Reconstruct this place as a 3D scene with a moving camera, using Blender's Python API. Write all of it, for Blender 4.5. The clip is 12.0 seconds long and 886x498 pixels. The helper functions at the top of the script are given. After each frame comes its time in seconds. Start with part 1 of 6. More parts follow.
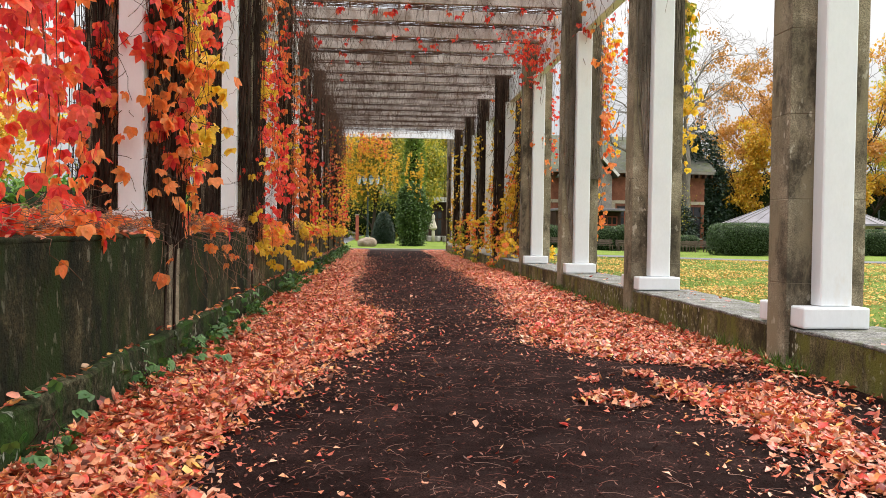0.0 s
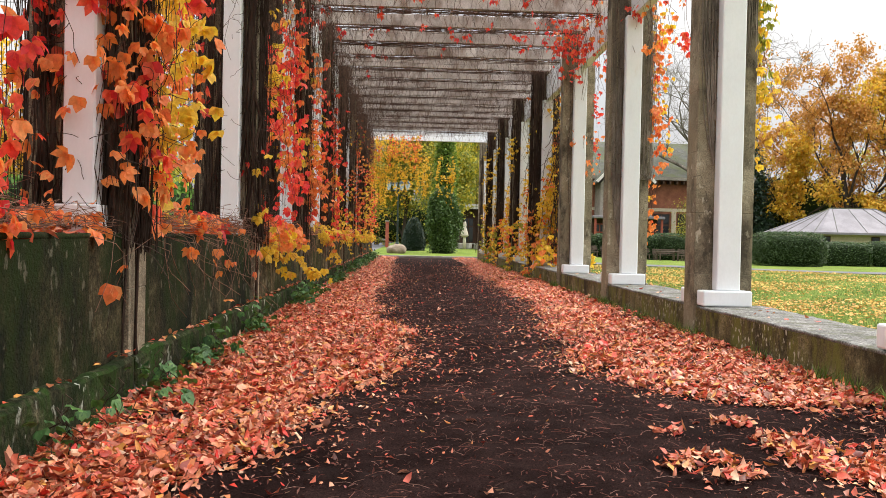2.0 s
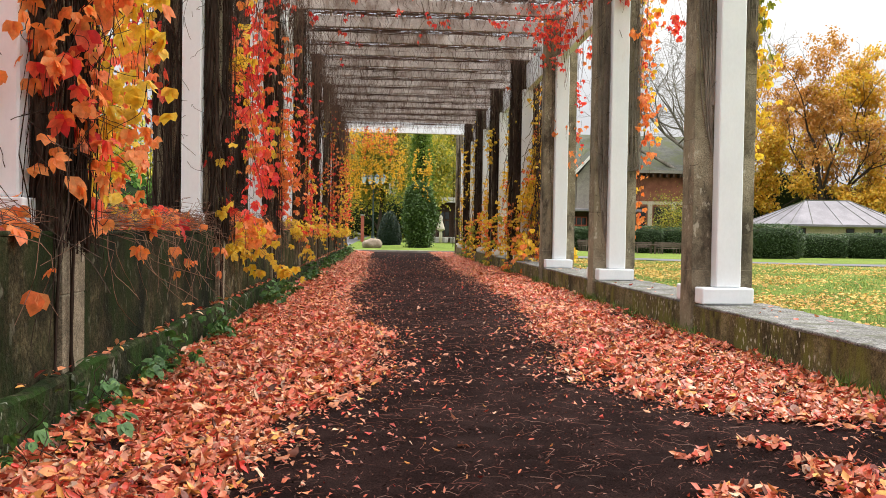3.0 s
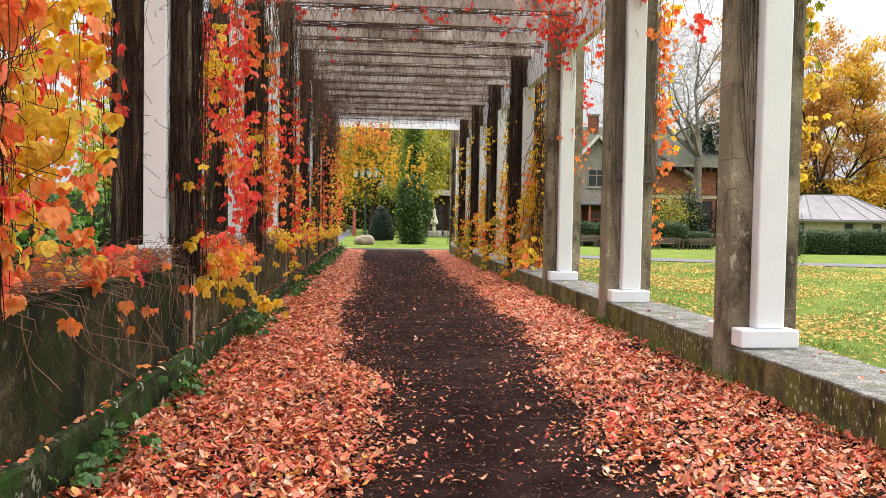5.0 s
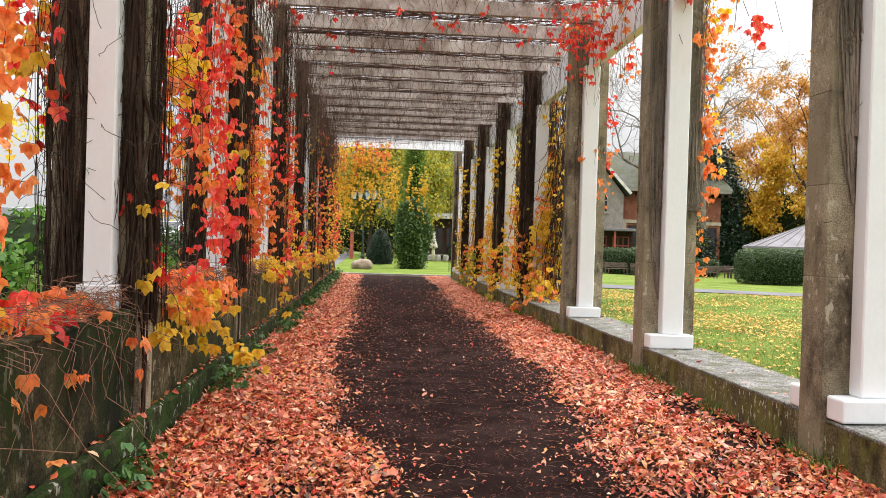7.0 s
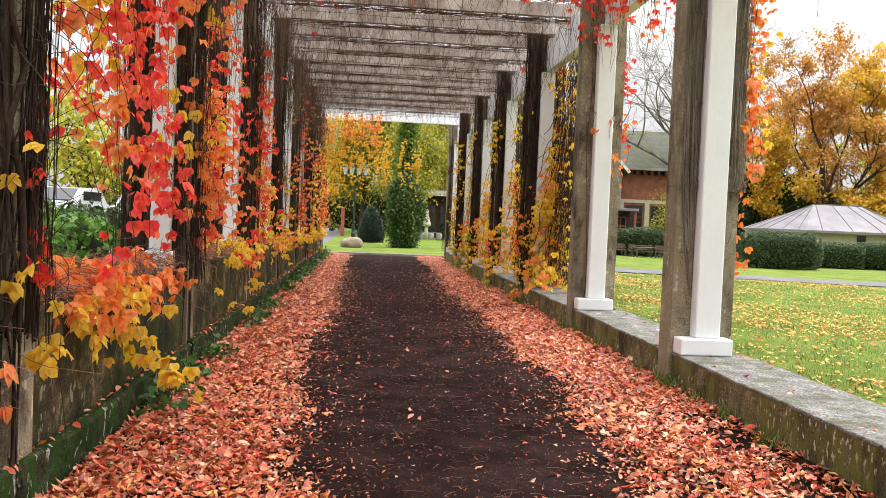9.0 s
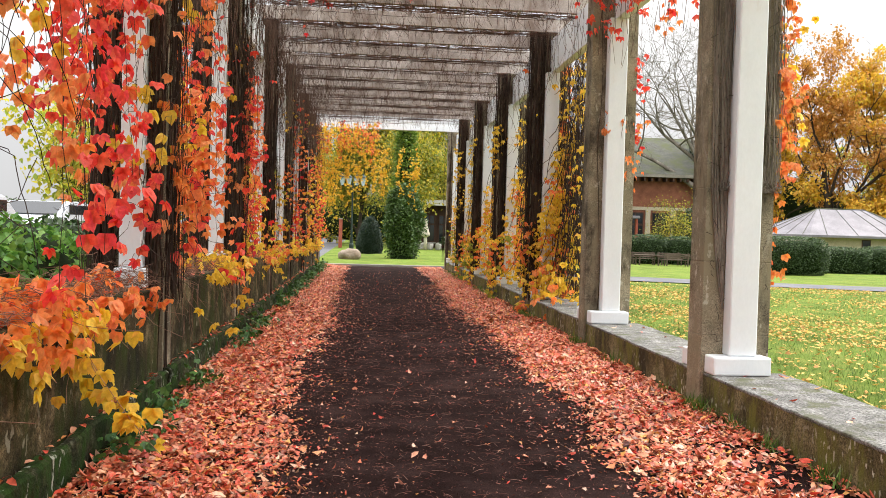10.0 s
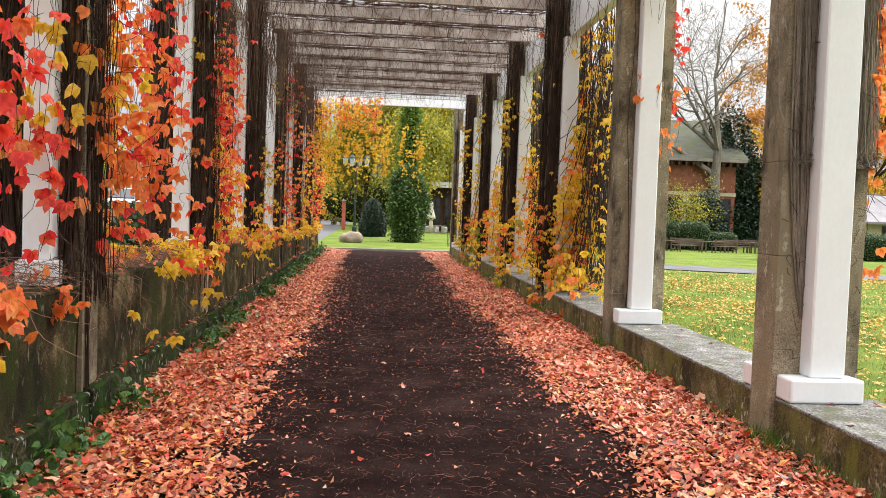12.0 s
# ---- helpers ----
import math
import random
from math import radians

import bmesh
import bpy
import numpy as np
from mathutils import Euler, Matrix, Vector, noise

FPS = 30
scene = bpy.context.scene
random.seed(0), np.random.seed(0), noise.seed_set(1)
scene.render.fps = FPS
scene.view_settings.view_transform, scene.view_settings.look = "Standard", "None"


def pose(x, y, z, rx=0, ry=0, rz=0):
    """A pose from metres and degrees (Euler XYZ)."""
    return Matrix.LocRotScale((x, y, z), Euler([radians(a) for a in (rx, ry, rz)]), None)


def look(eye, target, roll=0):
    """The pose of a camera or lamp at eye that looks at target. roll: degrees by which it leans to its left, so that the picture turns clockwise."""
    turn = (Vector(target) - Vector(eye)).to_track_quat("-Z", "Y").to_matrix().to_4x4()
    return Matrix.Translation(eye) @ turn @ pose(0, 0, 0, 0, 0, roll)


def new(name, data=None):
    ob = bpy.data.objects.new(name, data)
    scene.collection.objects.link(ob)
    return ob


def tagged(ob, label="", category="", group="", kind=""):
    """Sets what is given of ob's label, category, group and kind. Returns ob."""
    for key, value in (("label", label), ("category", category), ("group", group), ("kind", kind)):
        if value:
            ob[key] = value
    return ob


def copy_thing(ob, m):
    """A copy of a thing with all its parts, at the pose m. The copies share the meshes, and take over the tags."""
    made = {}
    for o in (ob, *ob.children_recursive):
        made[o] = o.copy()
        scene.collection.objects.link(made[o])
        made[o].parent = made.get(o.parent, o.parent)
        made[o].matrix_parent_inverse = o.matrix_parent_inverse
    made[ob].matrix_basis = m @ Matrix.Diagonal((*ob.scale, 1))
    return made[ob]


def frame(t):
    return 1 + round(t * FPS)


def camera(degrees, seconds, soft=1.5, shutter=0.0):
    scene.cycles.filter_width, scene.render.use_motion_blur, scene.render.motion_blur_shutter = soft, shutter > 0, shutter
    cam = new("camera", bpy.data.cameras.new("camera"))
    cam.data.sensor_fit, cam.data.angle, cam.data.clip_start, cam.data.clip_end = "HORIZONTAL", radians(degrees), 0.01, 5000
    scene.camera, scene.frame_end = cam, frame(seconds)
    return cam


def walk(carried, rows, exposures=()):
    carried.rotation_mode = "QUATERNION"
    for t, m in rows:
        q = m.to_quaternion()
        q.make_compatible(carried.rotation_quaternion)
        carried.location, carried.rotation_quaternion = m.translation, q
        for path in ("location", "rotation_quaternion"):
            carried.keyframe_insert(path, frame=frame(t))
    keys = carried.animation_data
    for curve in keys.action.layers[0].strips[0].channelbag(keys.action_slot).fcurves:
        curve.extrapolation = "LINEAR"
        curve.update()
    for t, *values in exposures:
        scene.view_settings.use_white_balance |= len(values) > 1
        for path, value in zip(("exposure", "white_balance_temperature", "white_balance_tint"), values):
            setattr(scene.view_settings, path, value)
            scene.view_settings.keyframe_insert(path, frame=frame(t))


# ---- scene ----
cam = camera(56.0, 12.0, soft=0.55)
PATH = [
    (0, (0.183, -0.166, 1.152), (0.342, 1.827, 1.105), 0.8),
    (0.5, (0.248, 0.197, 1.149), (0.356, 2.193, 1.097), 1.2),
    (1, (0.281, 0.545, 1.135), (0.37, 2.542, 1.085), 1.4),
    (1.5, (0.257, 0.95, 1.119), (0.349, 2.948, 1.094), 1.0),
    (2, (0.293, 1.348, 1.111), (0.377, 3.346, 1.081), 1.2),
    (2.5, (0.301, 1.705, 1.111), (0.39, 3.702, 1.065), 1.5),
    (3, (0.266, 2.063, 1.122), (0.409, 4.058, 1.078), 0.9),
    (3.2, (0.254, 2.18, 1.132), (0.419, 4.172, 1.086), 0.8),
    (4.8, (0.26, 3.053, 1.505), (0.417, 5.045, 1.413), 1.2),
    (5, (0.244, 3.236, 1.543), (0.406, 5.228, 1.473), 1.0),
    (5.5, (0.206, 3.542, 1.668), (0.397, 5.533, 1.626), 0.9),
    (6, (0.235, 3.977, 1.67), (0.431, 5.967, 1.656), 1.7),
    (6.5, (0.184, 4.446, 1.641), (0.355, 6.438, 1.625), 1.8),
    (6.7, (0.179, 4.64, 1.637), (0.346, 6.633, 1.622), 1.7),
    (8.3, (0.225, 6.058, 1.693), (0.415, 8.048, 1.652), 1.6),
    (8.5, (0.247, 6.24, 1.691), (0.44, 8.23, 1.642), 1.5),
    (9, (0.331, 6.686, 1.709), (0.517, 8.677, 1.639), 2.4),
    (9.5, (0.336, 7.125, 1.682), (0.524, 9.115, 1.628), 2.1),
    (10, (0.361, 7.589, 1.697), (0.549, 9.58, 1.651), 1.6),
    (10.5, (0.424, 8.037, 1.709), (0.587, 10.03, 1.657), 2.3),
    (11, (0.458, 8.483, 1.689), (0.631, 10.474, 1.623), 2.1),
    (11.5, (0.476, 8.919, 1.691), (0.65, 10.91, 1.621), 1.3),
    (12, (0.568, 9.364, 1.705), (0.742, 11.355, 1.617), 2.0),
]
EXPOSURE = 1.16
walk(cam, [(t, look(eye, target, roll)) for t, eye, target, roll in PATH], [(0.0, EXPOSURE - 0.02), (3.2, EXPOSURE + 0.04), (5.0, EXPOSURE + 0.12), (12.0, EXPOSURE + 0.2)])

# ---- sky and sun: a bright overcast autumn noon ----
SUN_HEIGHT, SUN_SIDE = 42.0, 62.0
world = bpy.data.worlds.new("overcast_sky")
scene.world = world
world.use_nodes = True
wn, wl = world.node_tree.nodes, world.node_tree.links
wn.clear()
w_out = wn.new("ShaderNodeOutputWorld")
w_bg = wn.new("ShaderNodeBackground")
w_sky = wn.new("ShaderNodeTexSky")
w_sky.sky_type, w_sky.sun_disc = "NISHITA", False
w_sky.sun_elevation, w_sky.sun_rotation = radians(SUN_HEIGHT), radians(SUN_SIDE)
w_sky.air_density, w_sky.dust_density = 1.0, 4.0
w_grey = wn.new("ShaderNodeHueSaturation")
w_grey.inputs["Saturation"].default_value = 0.25
w_co = wn.new("ShaderNodeTexCoord")
w_cloud = wn.new("ShaderNodeTexNoise")
w_cloud.inputs["Scale"].default_value, w_cloud.inputs["Detail"].default_value = 2.2, 6.0
w_ramp = wn.new("ShaderNodeValToRGB")
w_ramp.color_ramp.elements[0].position, w_ramp.color_ramp.elements[0].color = 0.35, (5.8, 5.9, 6.2, 1)
w_ramp.color_ramp.elements[1].position, w_ramp.color_ramp.elements[1].color = 0.62, (7.85, 7.75, 7.6, 1)
w_mix = wn.new("ShaderNodeMix")
w_mix.data_type = "RGBA"
w_mix.inputs["Factor"].default_value = 0.86
wl.new(w_sky.outputs["Color"], w_grey.inputs["Color"])
wl.new(w_co.outputs["Generated"], w_cloud.inputs["Vector"])
wl.new(w_cloud.outputs["Fac"], w_ramp.inputs["Fac"])
wl.new(w_grey.outputs["Color"], w_mix.inputs[6])
wl.new(w_ramp.outputs["Color"], w_mix.inputs[7])
# an overcast sky is brightest overhead
w_sep = wn.new("ShaderNodeSeparateXYZ")
w_up = wn.new("ShaderNodeMath")
w_up.operation, w_up.use_clamp = "MULTIPLY_ADD", False
w_up.inputs[1].default_value, w_up.inputs[2].default_value = 2.0, 0.36
w_pow = wn.new("ShaderNodeMath")
w_pow.operation = "POWER"
w_pow.inputs[1].default_value = 1.7
w_top = wn.new("ShaderNodeMath")
w_top.operation = "MAXIMUM"
w_top.inputs[1].default_value = 0.0
w_tall = wn.new("ShaderNodeVectorMath")
w_tall.operation = "SCALE"
wl.new(w_co.outputs["Generated"], w_sep.inputs["Vector"])
wl.new(w_sep.outputs["Z"], w_top.inputs[0])
wl.new(w_top.outputs["Value"], w_pow.inputs[0])
wl.new(w_pow.outputs["Value"], w_up.inputs[0])
wl.new(w_mix.outputs[2], w_tall.inputs[0])
wl.new(w_up.outputs["Value"], w_tall.inputs["Scale"])
wl.new(w_tall.outputs["Vector"], w_bg.inputs["Color"])
w_bg.inputs["Strength"].default_value = 0.125
wl.new(w_bg.outputs["Background"], w_out.inputs["Surface"])

sun_data = bpy.data.lights.new("sun", "SUN")
sun_data.energy, sun_data.angle, sun_data.color = 1.35, radians(25), (1.0, 0.95, 0.88)
sun = new("sun", sun_data)
_h, _r = radians(SUN_HEIGHT), radians(SUN_SIDE)
sun.matrix_world = look((30 * math.sin(_r) * math.cos(_h), 30 * math.cos(_r) * math.cos(_h) + 20, 30 * math.sin(_h)), (0, 20, 0))


# ---- materials ----
def material(name, rough=0.8, metal=0.0):
    m = bpy.data.materials.new(name)
    m.use_nodes = True
    n, l = m.node_tree.nodes, m.node_tree.links
    b = n["Principled BSDF"]
    b.inputs["Roughness"].default_value = rough
    b.inputs["Metallic"].default_value = metal
    b.inputs["Specular IOR Level"].default_value = 0.5 if rough < 0.6 else 0.12
    return m, n, l, b


def ramp(n, stops):
    r = n.new("ShaderNodeValToRGB")
    e = r.color_ramp.elements
    while len(e) < len(stops):
        e.new(0.5)
    for el, (p, c) in zip(e, stops):
        el.position, el.color = p, (*c, 1)
    return r


def coords(n, l, stretch=(1, 1, 1), place="Object"):
    co = n.new("ShaderNodeTexCoord")
    mp = n.new("ShaderNodeMapping")
    mp.inputs["Scale"].default_value = stretch
    if place == "World":
        g = n.new("ShaderNodeNewGeometry")
        l.new(g.outputs["Position"], mp.inputs["Vector"])
    else:
        l.new(co.outputs[place], mp.inputs["Vector"])
    return mp.outputs["Vector"]


def noise_tex(n, l, vec, scale, detail=5.0, rough=0.6):
    t = n.new("ShaderNodeTexNoise")
    t.inputs["Scale"].default_value, t.inputs["Detail"].default_value, t.inputs["Roughness"].default_value = scale, detail, rough
    l.new(vec, t.inputs["Vector"])
    return t.outputs["Fac"]


def mix(n, l, fac, a, b, mode="MIX"):
    m = n.new("ShaderNodeMix")
    m.data_type, m.blend_type = "RGBA", mode
    for sock, v in ((m.inputs["Factor"], fac), (m.inputs[6], a), (m.inputs[7], b)):
        if isinstance(v, (int, float)):
            sock.default_value = v
        elif isinstance(v, tuple):
            sock.default_value = (*v, 1)
        else:
            l.new(v, sock)
    return m.outputs[2]


def bump(n, l, b, height, strength, distance):
    bp = n.new("ShaderNodeBump")
    bp.inputs["Strength"].default_value, bp.inputs["Distance"].default_value = strength, distance
    l.new(height, bp.inputs["Height"])
    l.new(bp.outputs["Normal"], b.inputs["Normal"])


def surface(name, stops, scale, fine=60.0, rough=0.85, relief=0.4, depth=0.01, stretch=(1, 1, 1), stain=None, stain_scale=1.5, stain_span=(0.45, 0.62), metal=0.0, per_piece=0.0, stain2=None, grit=0.75, grit_span=(0.62, 1.25), lichen=None, lichen_from=0.62, lichen_scale=17.0):
    """Two scales of variation, stains with a shape of their own and fine relief."""
    m, n, l, b = material(name, rough, metal)
    v = coords(n, l, stretch, "World")
    r = ramp(n, stops)
    l.new(noise_tex(n, l, v, scale, 6.0, 0.65), r.inputs["Fac"])
    c = r.outputs["Color"]
    grain = noise_tex(n, l, v, fine, 4.0, 0.7)
    gr = ramp(n, [(0.34, (grit_span[0],) * 3), (0.66, (grit_span[1],) * 3)])
    l.new(grain, gr.inputs["Fac"])
    c = mix(n, l, grit, c, gr.outputs["Color"], "MULTIPLY")
    for k, st in enumerate((stain, stain2)):
        if st:
            sr = ramp(n, [(stain_span[0], (0, 0, 0)), (stain_span[1], (1, 1, 1))])
            vv = coords(n, l, (stretch[0], stretch[1], stretch[2] * (0.35 if k else 0.6)), "World")
            l.new(noise_tex(n, l, vv, stain_scale * (2.3 if k else 1), 7.0, 0.7), sr.inputs["Fac"])
            c = mix(n, l, sr.outputs["Color"], c, st)
    if lichen:
        lr = ramp(n, [(lichen_from, (0, 0, 0)), (lichen_from + 0.05, (1, 1, 1))])
        l.new(noise_tex(n, l, coords(n, l, (1, 1, 0.55), "World"), lichen_scale, 3.0, 0.5), lr.inputs["Fac"])
        lm = ramp(n, [(0.45, (0, 0, 0)), (0.6, (0.8, 0.8, 0.8))])
        l.new(noise_tex(n, l, v, 1.1, 2.0, 0.5), lm.inputs["Fac"])
        c = mix(n, l, mix(n, l, 1.0, lr.outputs["Color"], lm.outputs["Color"], "MULTIPLY"), c, lichen)
    if per_piece:
        o = n.new("ShaderNodeObjectInfo")
        pr = ramp(n, [(0.0, (1 - per_piece,) * 3), (1.0, (1 + per_piece,) * 3)])
        l.new(o.outputs["Random"], pr.inputs["Fac"])
        c = mix(n, l, 1.0, c, pr.outputs["Color"], "MULTIPLY")
    l.new(c, b.inputs["Base Color"])
    if relief:
        bump(n, l, b, grain, relief, depth)
    return m


def leafy(name, colours, through_light=0.35, rough=0.55, whole=False):
    """Leaves: each one its own tint; some light passes through them."""
    m, n, l, b = material(name, rough)
    r = ramp(n, [(i / max(1, len(colours) - 1), c) for i, c in enumerate(colours)])
    if whole:
        o = n.new("ShaderNodeObjectInfo")
        l.new(o.outputs["Random"], r.inputs["Fac"])
    else:
        g = n.new("ShaderNodeNewGeometry")
        l.new(g.outputs["Random Per Island"], r.inputs["Fac"])
    v = coords(n, l, (1, 1, 1), "World")
    sp = ramp(n, [(0.35, (0.72, 0.68, 0.62)), (0.65, (1.15, 1.15, 1.15))])
    l.new(noise_tex(n, l, v, 28.0, 4.0), sp.inputs["Fac"])
    c = mix(n, l, 0.7, r.outputs["Color"], sp.outputs["Color"], "MULTIPLY")
    l.new(c, b.inputs["Base Color"])
    t = n.new("ShaderNodeBsdfTranslucent")
    l.new(c, t.inputs["Color"])
    ms = n.new("ShaderNodeMixShader")
    ms.inputs["Fac"].default_value = through_light
    l.new(b.outputs["BSDF"], ms.inputs[1])
    l.new(t.outputs["BSDF"], ms.inputs[2])
    l.new(ms.outputs["Shader"], n["Material Output"].inputs["Surface"])
    return m


M_STONE = surface("pillar_stone", [(0.3, (0.15, 0.125, 0.085)), (0.5, (0.27, 0.228, 0.158)), (0.72, (0.42, 0.365, 0.265))], 2.2, 95, 0.92, 0.9, 0.007, grit=1.0, grit_span=(0.45, 1.5), stain=(0.06, 0.05, 0.036), stain_scale=1.2, stain_span=(0.49, 0.62), per_piece=0.07, stain2=(0.26, 0.222, 0.145), lichen=(0.5, 0.46, 0.36))
M_MORTAR = surface("mortar", [(0.3, (0.2, 0.172, 0.122)), (0.7, (0.33, 0.29, 0.215))], 8.0, 80, 0.95)
M_WALL = surface("old_concrete", [(0.34, (0.018, 0.014, 0.007)), (0.5, (0.062, 0.048, 0.023)), (0.68, (0.24, 0.185, 0.1))], 2.6, 70, 0.92, 0.9, 0.015, grit=1.0, grit_span=(0.35, 1.65), stretch=(1, 1, 1), stain=(0.016, 0.015, 0.009), stain_scale=1.3, stain_span=(0.48, 0.62), stain2=(0.032, 0.042, 0.01), lichen=(0.26, 0.24, 0.17))
M_WALL_MOSS = surface("mossy_black_concrete", [(0.3, (0.012, 0.011, 0.006)), (0.5, (0.036, 0.03, 0.015)), (0.72, (0.12, 0.1, 0.052))], 3.2, 40, 0.94, 0.9, 0.015, grit=1.0, grit_span=(0.35, 1.65), stain=(0.007, 0.009, 0.005), stain_scale=1.2, stain_span=(0.45, 0.6), stain2=(0.016, 0.026, 0.006), lichen=(0.12, 0.115, 0.08))
M_FOOT = surface("mossy_footing", [(0.3, (0.012, 0.013, 0.007)), (0.5, (0.032, 0.031, 0.016)), (0.72, (0.12, 0.108, 0.066))], 4.0, 32, 0.95, 1.0, 0.02, grit=1.0, grit_span=(0.35, 1.7), stain=(0.012, 0.02, 0.006), stain_scale=2.0, stain_span=(0.46, 0.6), stain2=(0.022, 0.05, 0.008), lichen=(0.42, 0.43, 0.36))
M_WALL_PALE = surface("weathered_concrete", [(0.3, (0.06, 0.049, 0.024)), (0.5, (0.14, 0.115, 0.058)), (0.72, (0.29, 0.245, 0.135))], 2.6, 48, 0.92, 0.9, 0.012, grit=1.0, grit_span=(0.4, 1.55), stretch=(1, 1, 1), stain=(0.045, 0.037, 0.02), stain_scale=1.8, stain_span=(0.47, 0.6), stain2=(0.15, 0.145, 0.035), lichen=(0.6, 0.58, 0.47), lichen_from=0.59, lichen_scale=24.0)
M_COPING = surface("grey_coping_grit", [(0.3, (0.105, 0.102, 0.096)), (0.5, (0.19, 0.186, 0.176)), (0.7, (0.3, 0.295, 0.28))], 5.0, 42, 0.92, 1.0, 0.014, grit=1.0, grit_span=(0.3, 1.8), stain=(0.1, 0.1, 0.066), stain_scale=2.4, stain_span=(0.52, 0.66), stain2=(0.12, 0.125, 0.075))
M_WHITE = surface("white_paint", [(0.3, (0.79, 0.82, 0.845)), (0.6, (0.84, 0.87, 0.895))], 2.5, 40, 0.5, 0.03, 0.002, stretch=(1, 1, 0.5), stain=(0.74, 0.72, 0.68), stain_scale=3.4, stain_span=(0.62, 0.8), grit=0.05)
M_WHITE_OLD = surface("greyed_white_paint", [(0.3, (0.52, 0.49, 0.46)), (0.6, (0.72, 0.69, 0.66))], 3.0, 40, 0.65, 0.2, 0.004, stain=(0.36, 0.3, 0.26), stain_scale=2.6, stain_span=(0.5, 0.7), grit=0.25)
# patchy greyed white, taken darker so the colour carries the roof's shade
M_BEAM = surface("shaded_weathered_beam_paint", [(0.3, (0.42, 0.355, 0.315)), (0.6, (0.68, 0.615, 0.575))], 2.6, 40, 0.75, 0.3, 0.004, stain=(0.22, 0.16, 0.13), stain_scale=2.0, stain_span=(0.5, 0.68), stain2=(0.34, 0.26, 0.21), grit=0.5)
M_PATH = surface("dark_cinder_path", [(0.3, (0.0085, 0.0041, 0.0037)), (0.5, (0.0185, 0.0094, 0.0083)), (0.7, (0.039, 0.0215, 0.019))], 1.6, 110, 0.9, 1.0, 0.02, stain=(0.036, 0.023, 0.021), stain_scale=3.0, stain_span=(0.52, 0.75), grit=1.0, grit_span=(0.25, 2.1))
M_PATH.node_tree.nodes["Principled BSDF"].inputs["Specular IOR Level"].default_value = 0.03
M_LITTER = surface("leaf_mould", [(0.3, (0.06, 0.028, 0.018)), (0.6, (0.2, 0.075, 0.04))], 9.0, 60, 0.9, 0.9, 0.02)
M_GRASS = surface("lawn", [(0.3, (0.085, 0.125, 0.018)), (0.5, (0.128, 0.19, 0.026)), (0.72, (0.18, 0.25, 0.04))], 0.55, 45, 0.9, 0.9, 0.03, stain=(0.19, 0.185, 0.04), stain_scale=1.1, stain_span=(0.5, 0.72))
M_ASPHALT = surface("asphalt", [(0.3, (0.10, 0.10, 0.11)), (0.7, (0.17, 0.17, 0.18))], 0.7, 90, 0.75, 0.5, 0.006)
M_KERB = surface("kerb_stone", [(0.3, (0.26, 0.25, 0.22)), (0.7, (0.4, 0.385, 0.345))], 3.0, 80, 0.9, 0.5, 0.008)
M_BARK = surface("vine_bark", [(0.3, (0.022, 0.014, 0.01)), (0.5, (0.052, 0.035, 0.026)), (0.72, (0.115, 0.08, 0.06))], 6.0, 90, 0.9, 0.7, 0.006, stretch=(1, 1, 0.25))
M_BARK_GREY = surface("dry_grey_vine", [(0.3, (0.12, 0.1, 0.08)), (0.7, (0.34, 0.29, 0.235))], 6.0, 90, 0.9, 0.7, 0.006, stretch=(1, 1, 0.25))
M_TRUNK = surface("tree_bark", [(0.3, (0.09, 0.078, 0.062)), (0.5, (0.19, 0.168, 0.138)), (0.72, (0.3, 0.27, 0.23))], 1.6, 18, 0.9, 0.8, 0.03, stretch=(1, 1, 0.3))
M_TRUNK_DARK = surface("dark_tree_bark", [(0.3, (0.03, 0.023, 0.017)), (0.7, (0.085, 0.065, 0.05))], 2.0, 18, 0.9, 0.8, 0.03, stretch=(1, 1, 0.3))
M_BRICK = surface("red_brick", [(0.3, (0.17, 0.066, 0.042)), (0.6, (0.28, 0.115, 0.07))], 1.5, 22, 0.85, 0.4, 0.01)
M_RENDER = surface("cream_render", [(0.3, (0.42, 0.36, 0.26)), (0.7, (0.55, 0.48, 0.36))], 1.2, 30, 0.85, 0.3, 0.01)
M_SLATE = surface("slate", [(0.3, (0.075, 0.078, 0.068)), (0.6, (0.13, 0.13, 0.112))], 1.6, 16, 0.8, 0.5, 0.02, stain=(0.1, 0.11, 0.055), stain_scale=0.8)
M_ZINC = surface("zinc_roof", [(0.3, (0.17, 0.16, 0.175)), (0.7, (0.26, 0.245, 0.265))], 0.8, 30, 0.6, 0.15, 0.005, metal=0.0)
M_DARKWOOD = surface("dark_stained_wood", [(0.3, (0.035, 0.02, 0.014)), (0.7, (0.09, 0.052, 0.036))], 2.0, 40, 0.7, 0.3, 0.005, stretch=(1, 1, 0.3))
M_BENCH = surface("brown_weathered_wood", [(0.3, (0.075, 0.055, 0.042)), (0.7, (0.17, 0.13, 0.105))], 3.0, 50, 0.8, 0.3, 0.004)
M_IRON = surface("green_black_iron", [(0.3, (0.02, 0.035, 0.03)), (0.7, (0.035, 0.055, 0.047))], 4.0, 60, 0.45, 0.2, 0.002, metal=0.4)
M_ROCK = surface("boulder", [(0.3, (0.2, 0.15, 0.11)), (0.7, (0.4, 0.33, 0.26))], 2.0, 20, 0.9, 0.8, 0.03)
M_STATUE = surface("pale_statue_stone", [(0.3, (0.45, 0.4, 0.33)), (0.7, (0.62, 0.57, 0.48))], 3.0, 40, 0.85)
M_RUBBER = surface("rubber", [(0.3, (0.015, 0.015, 0.016)), (0.7, (0.03, 0.03, 0.032))], 6.0, 60, 0.8)
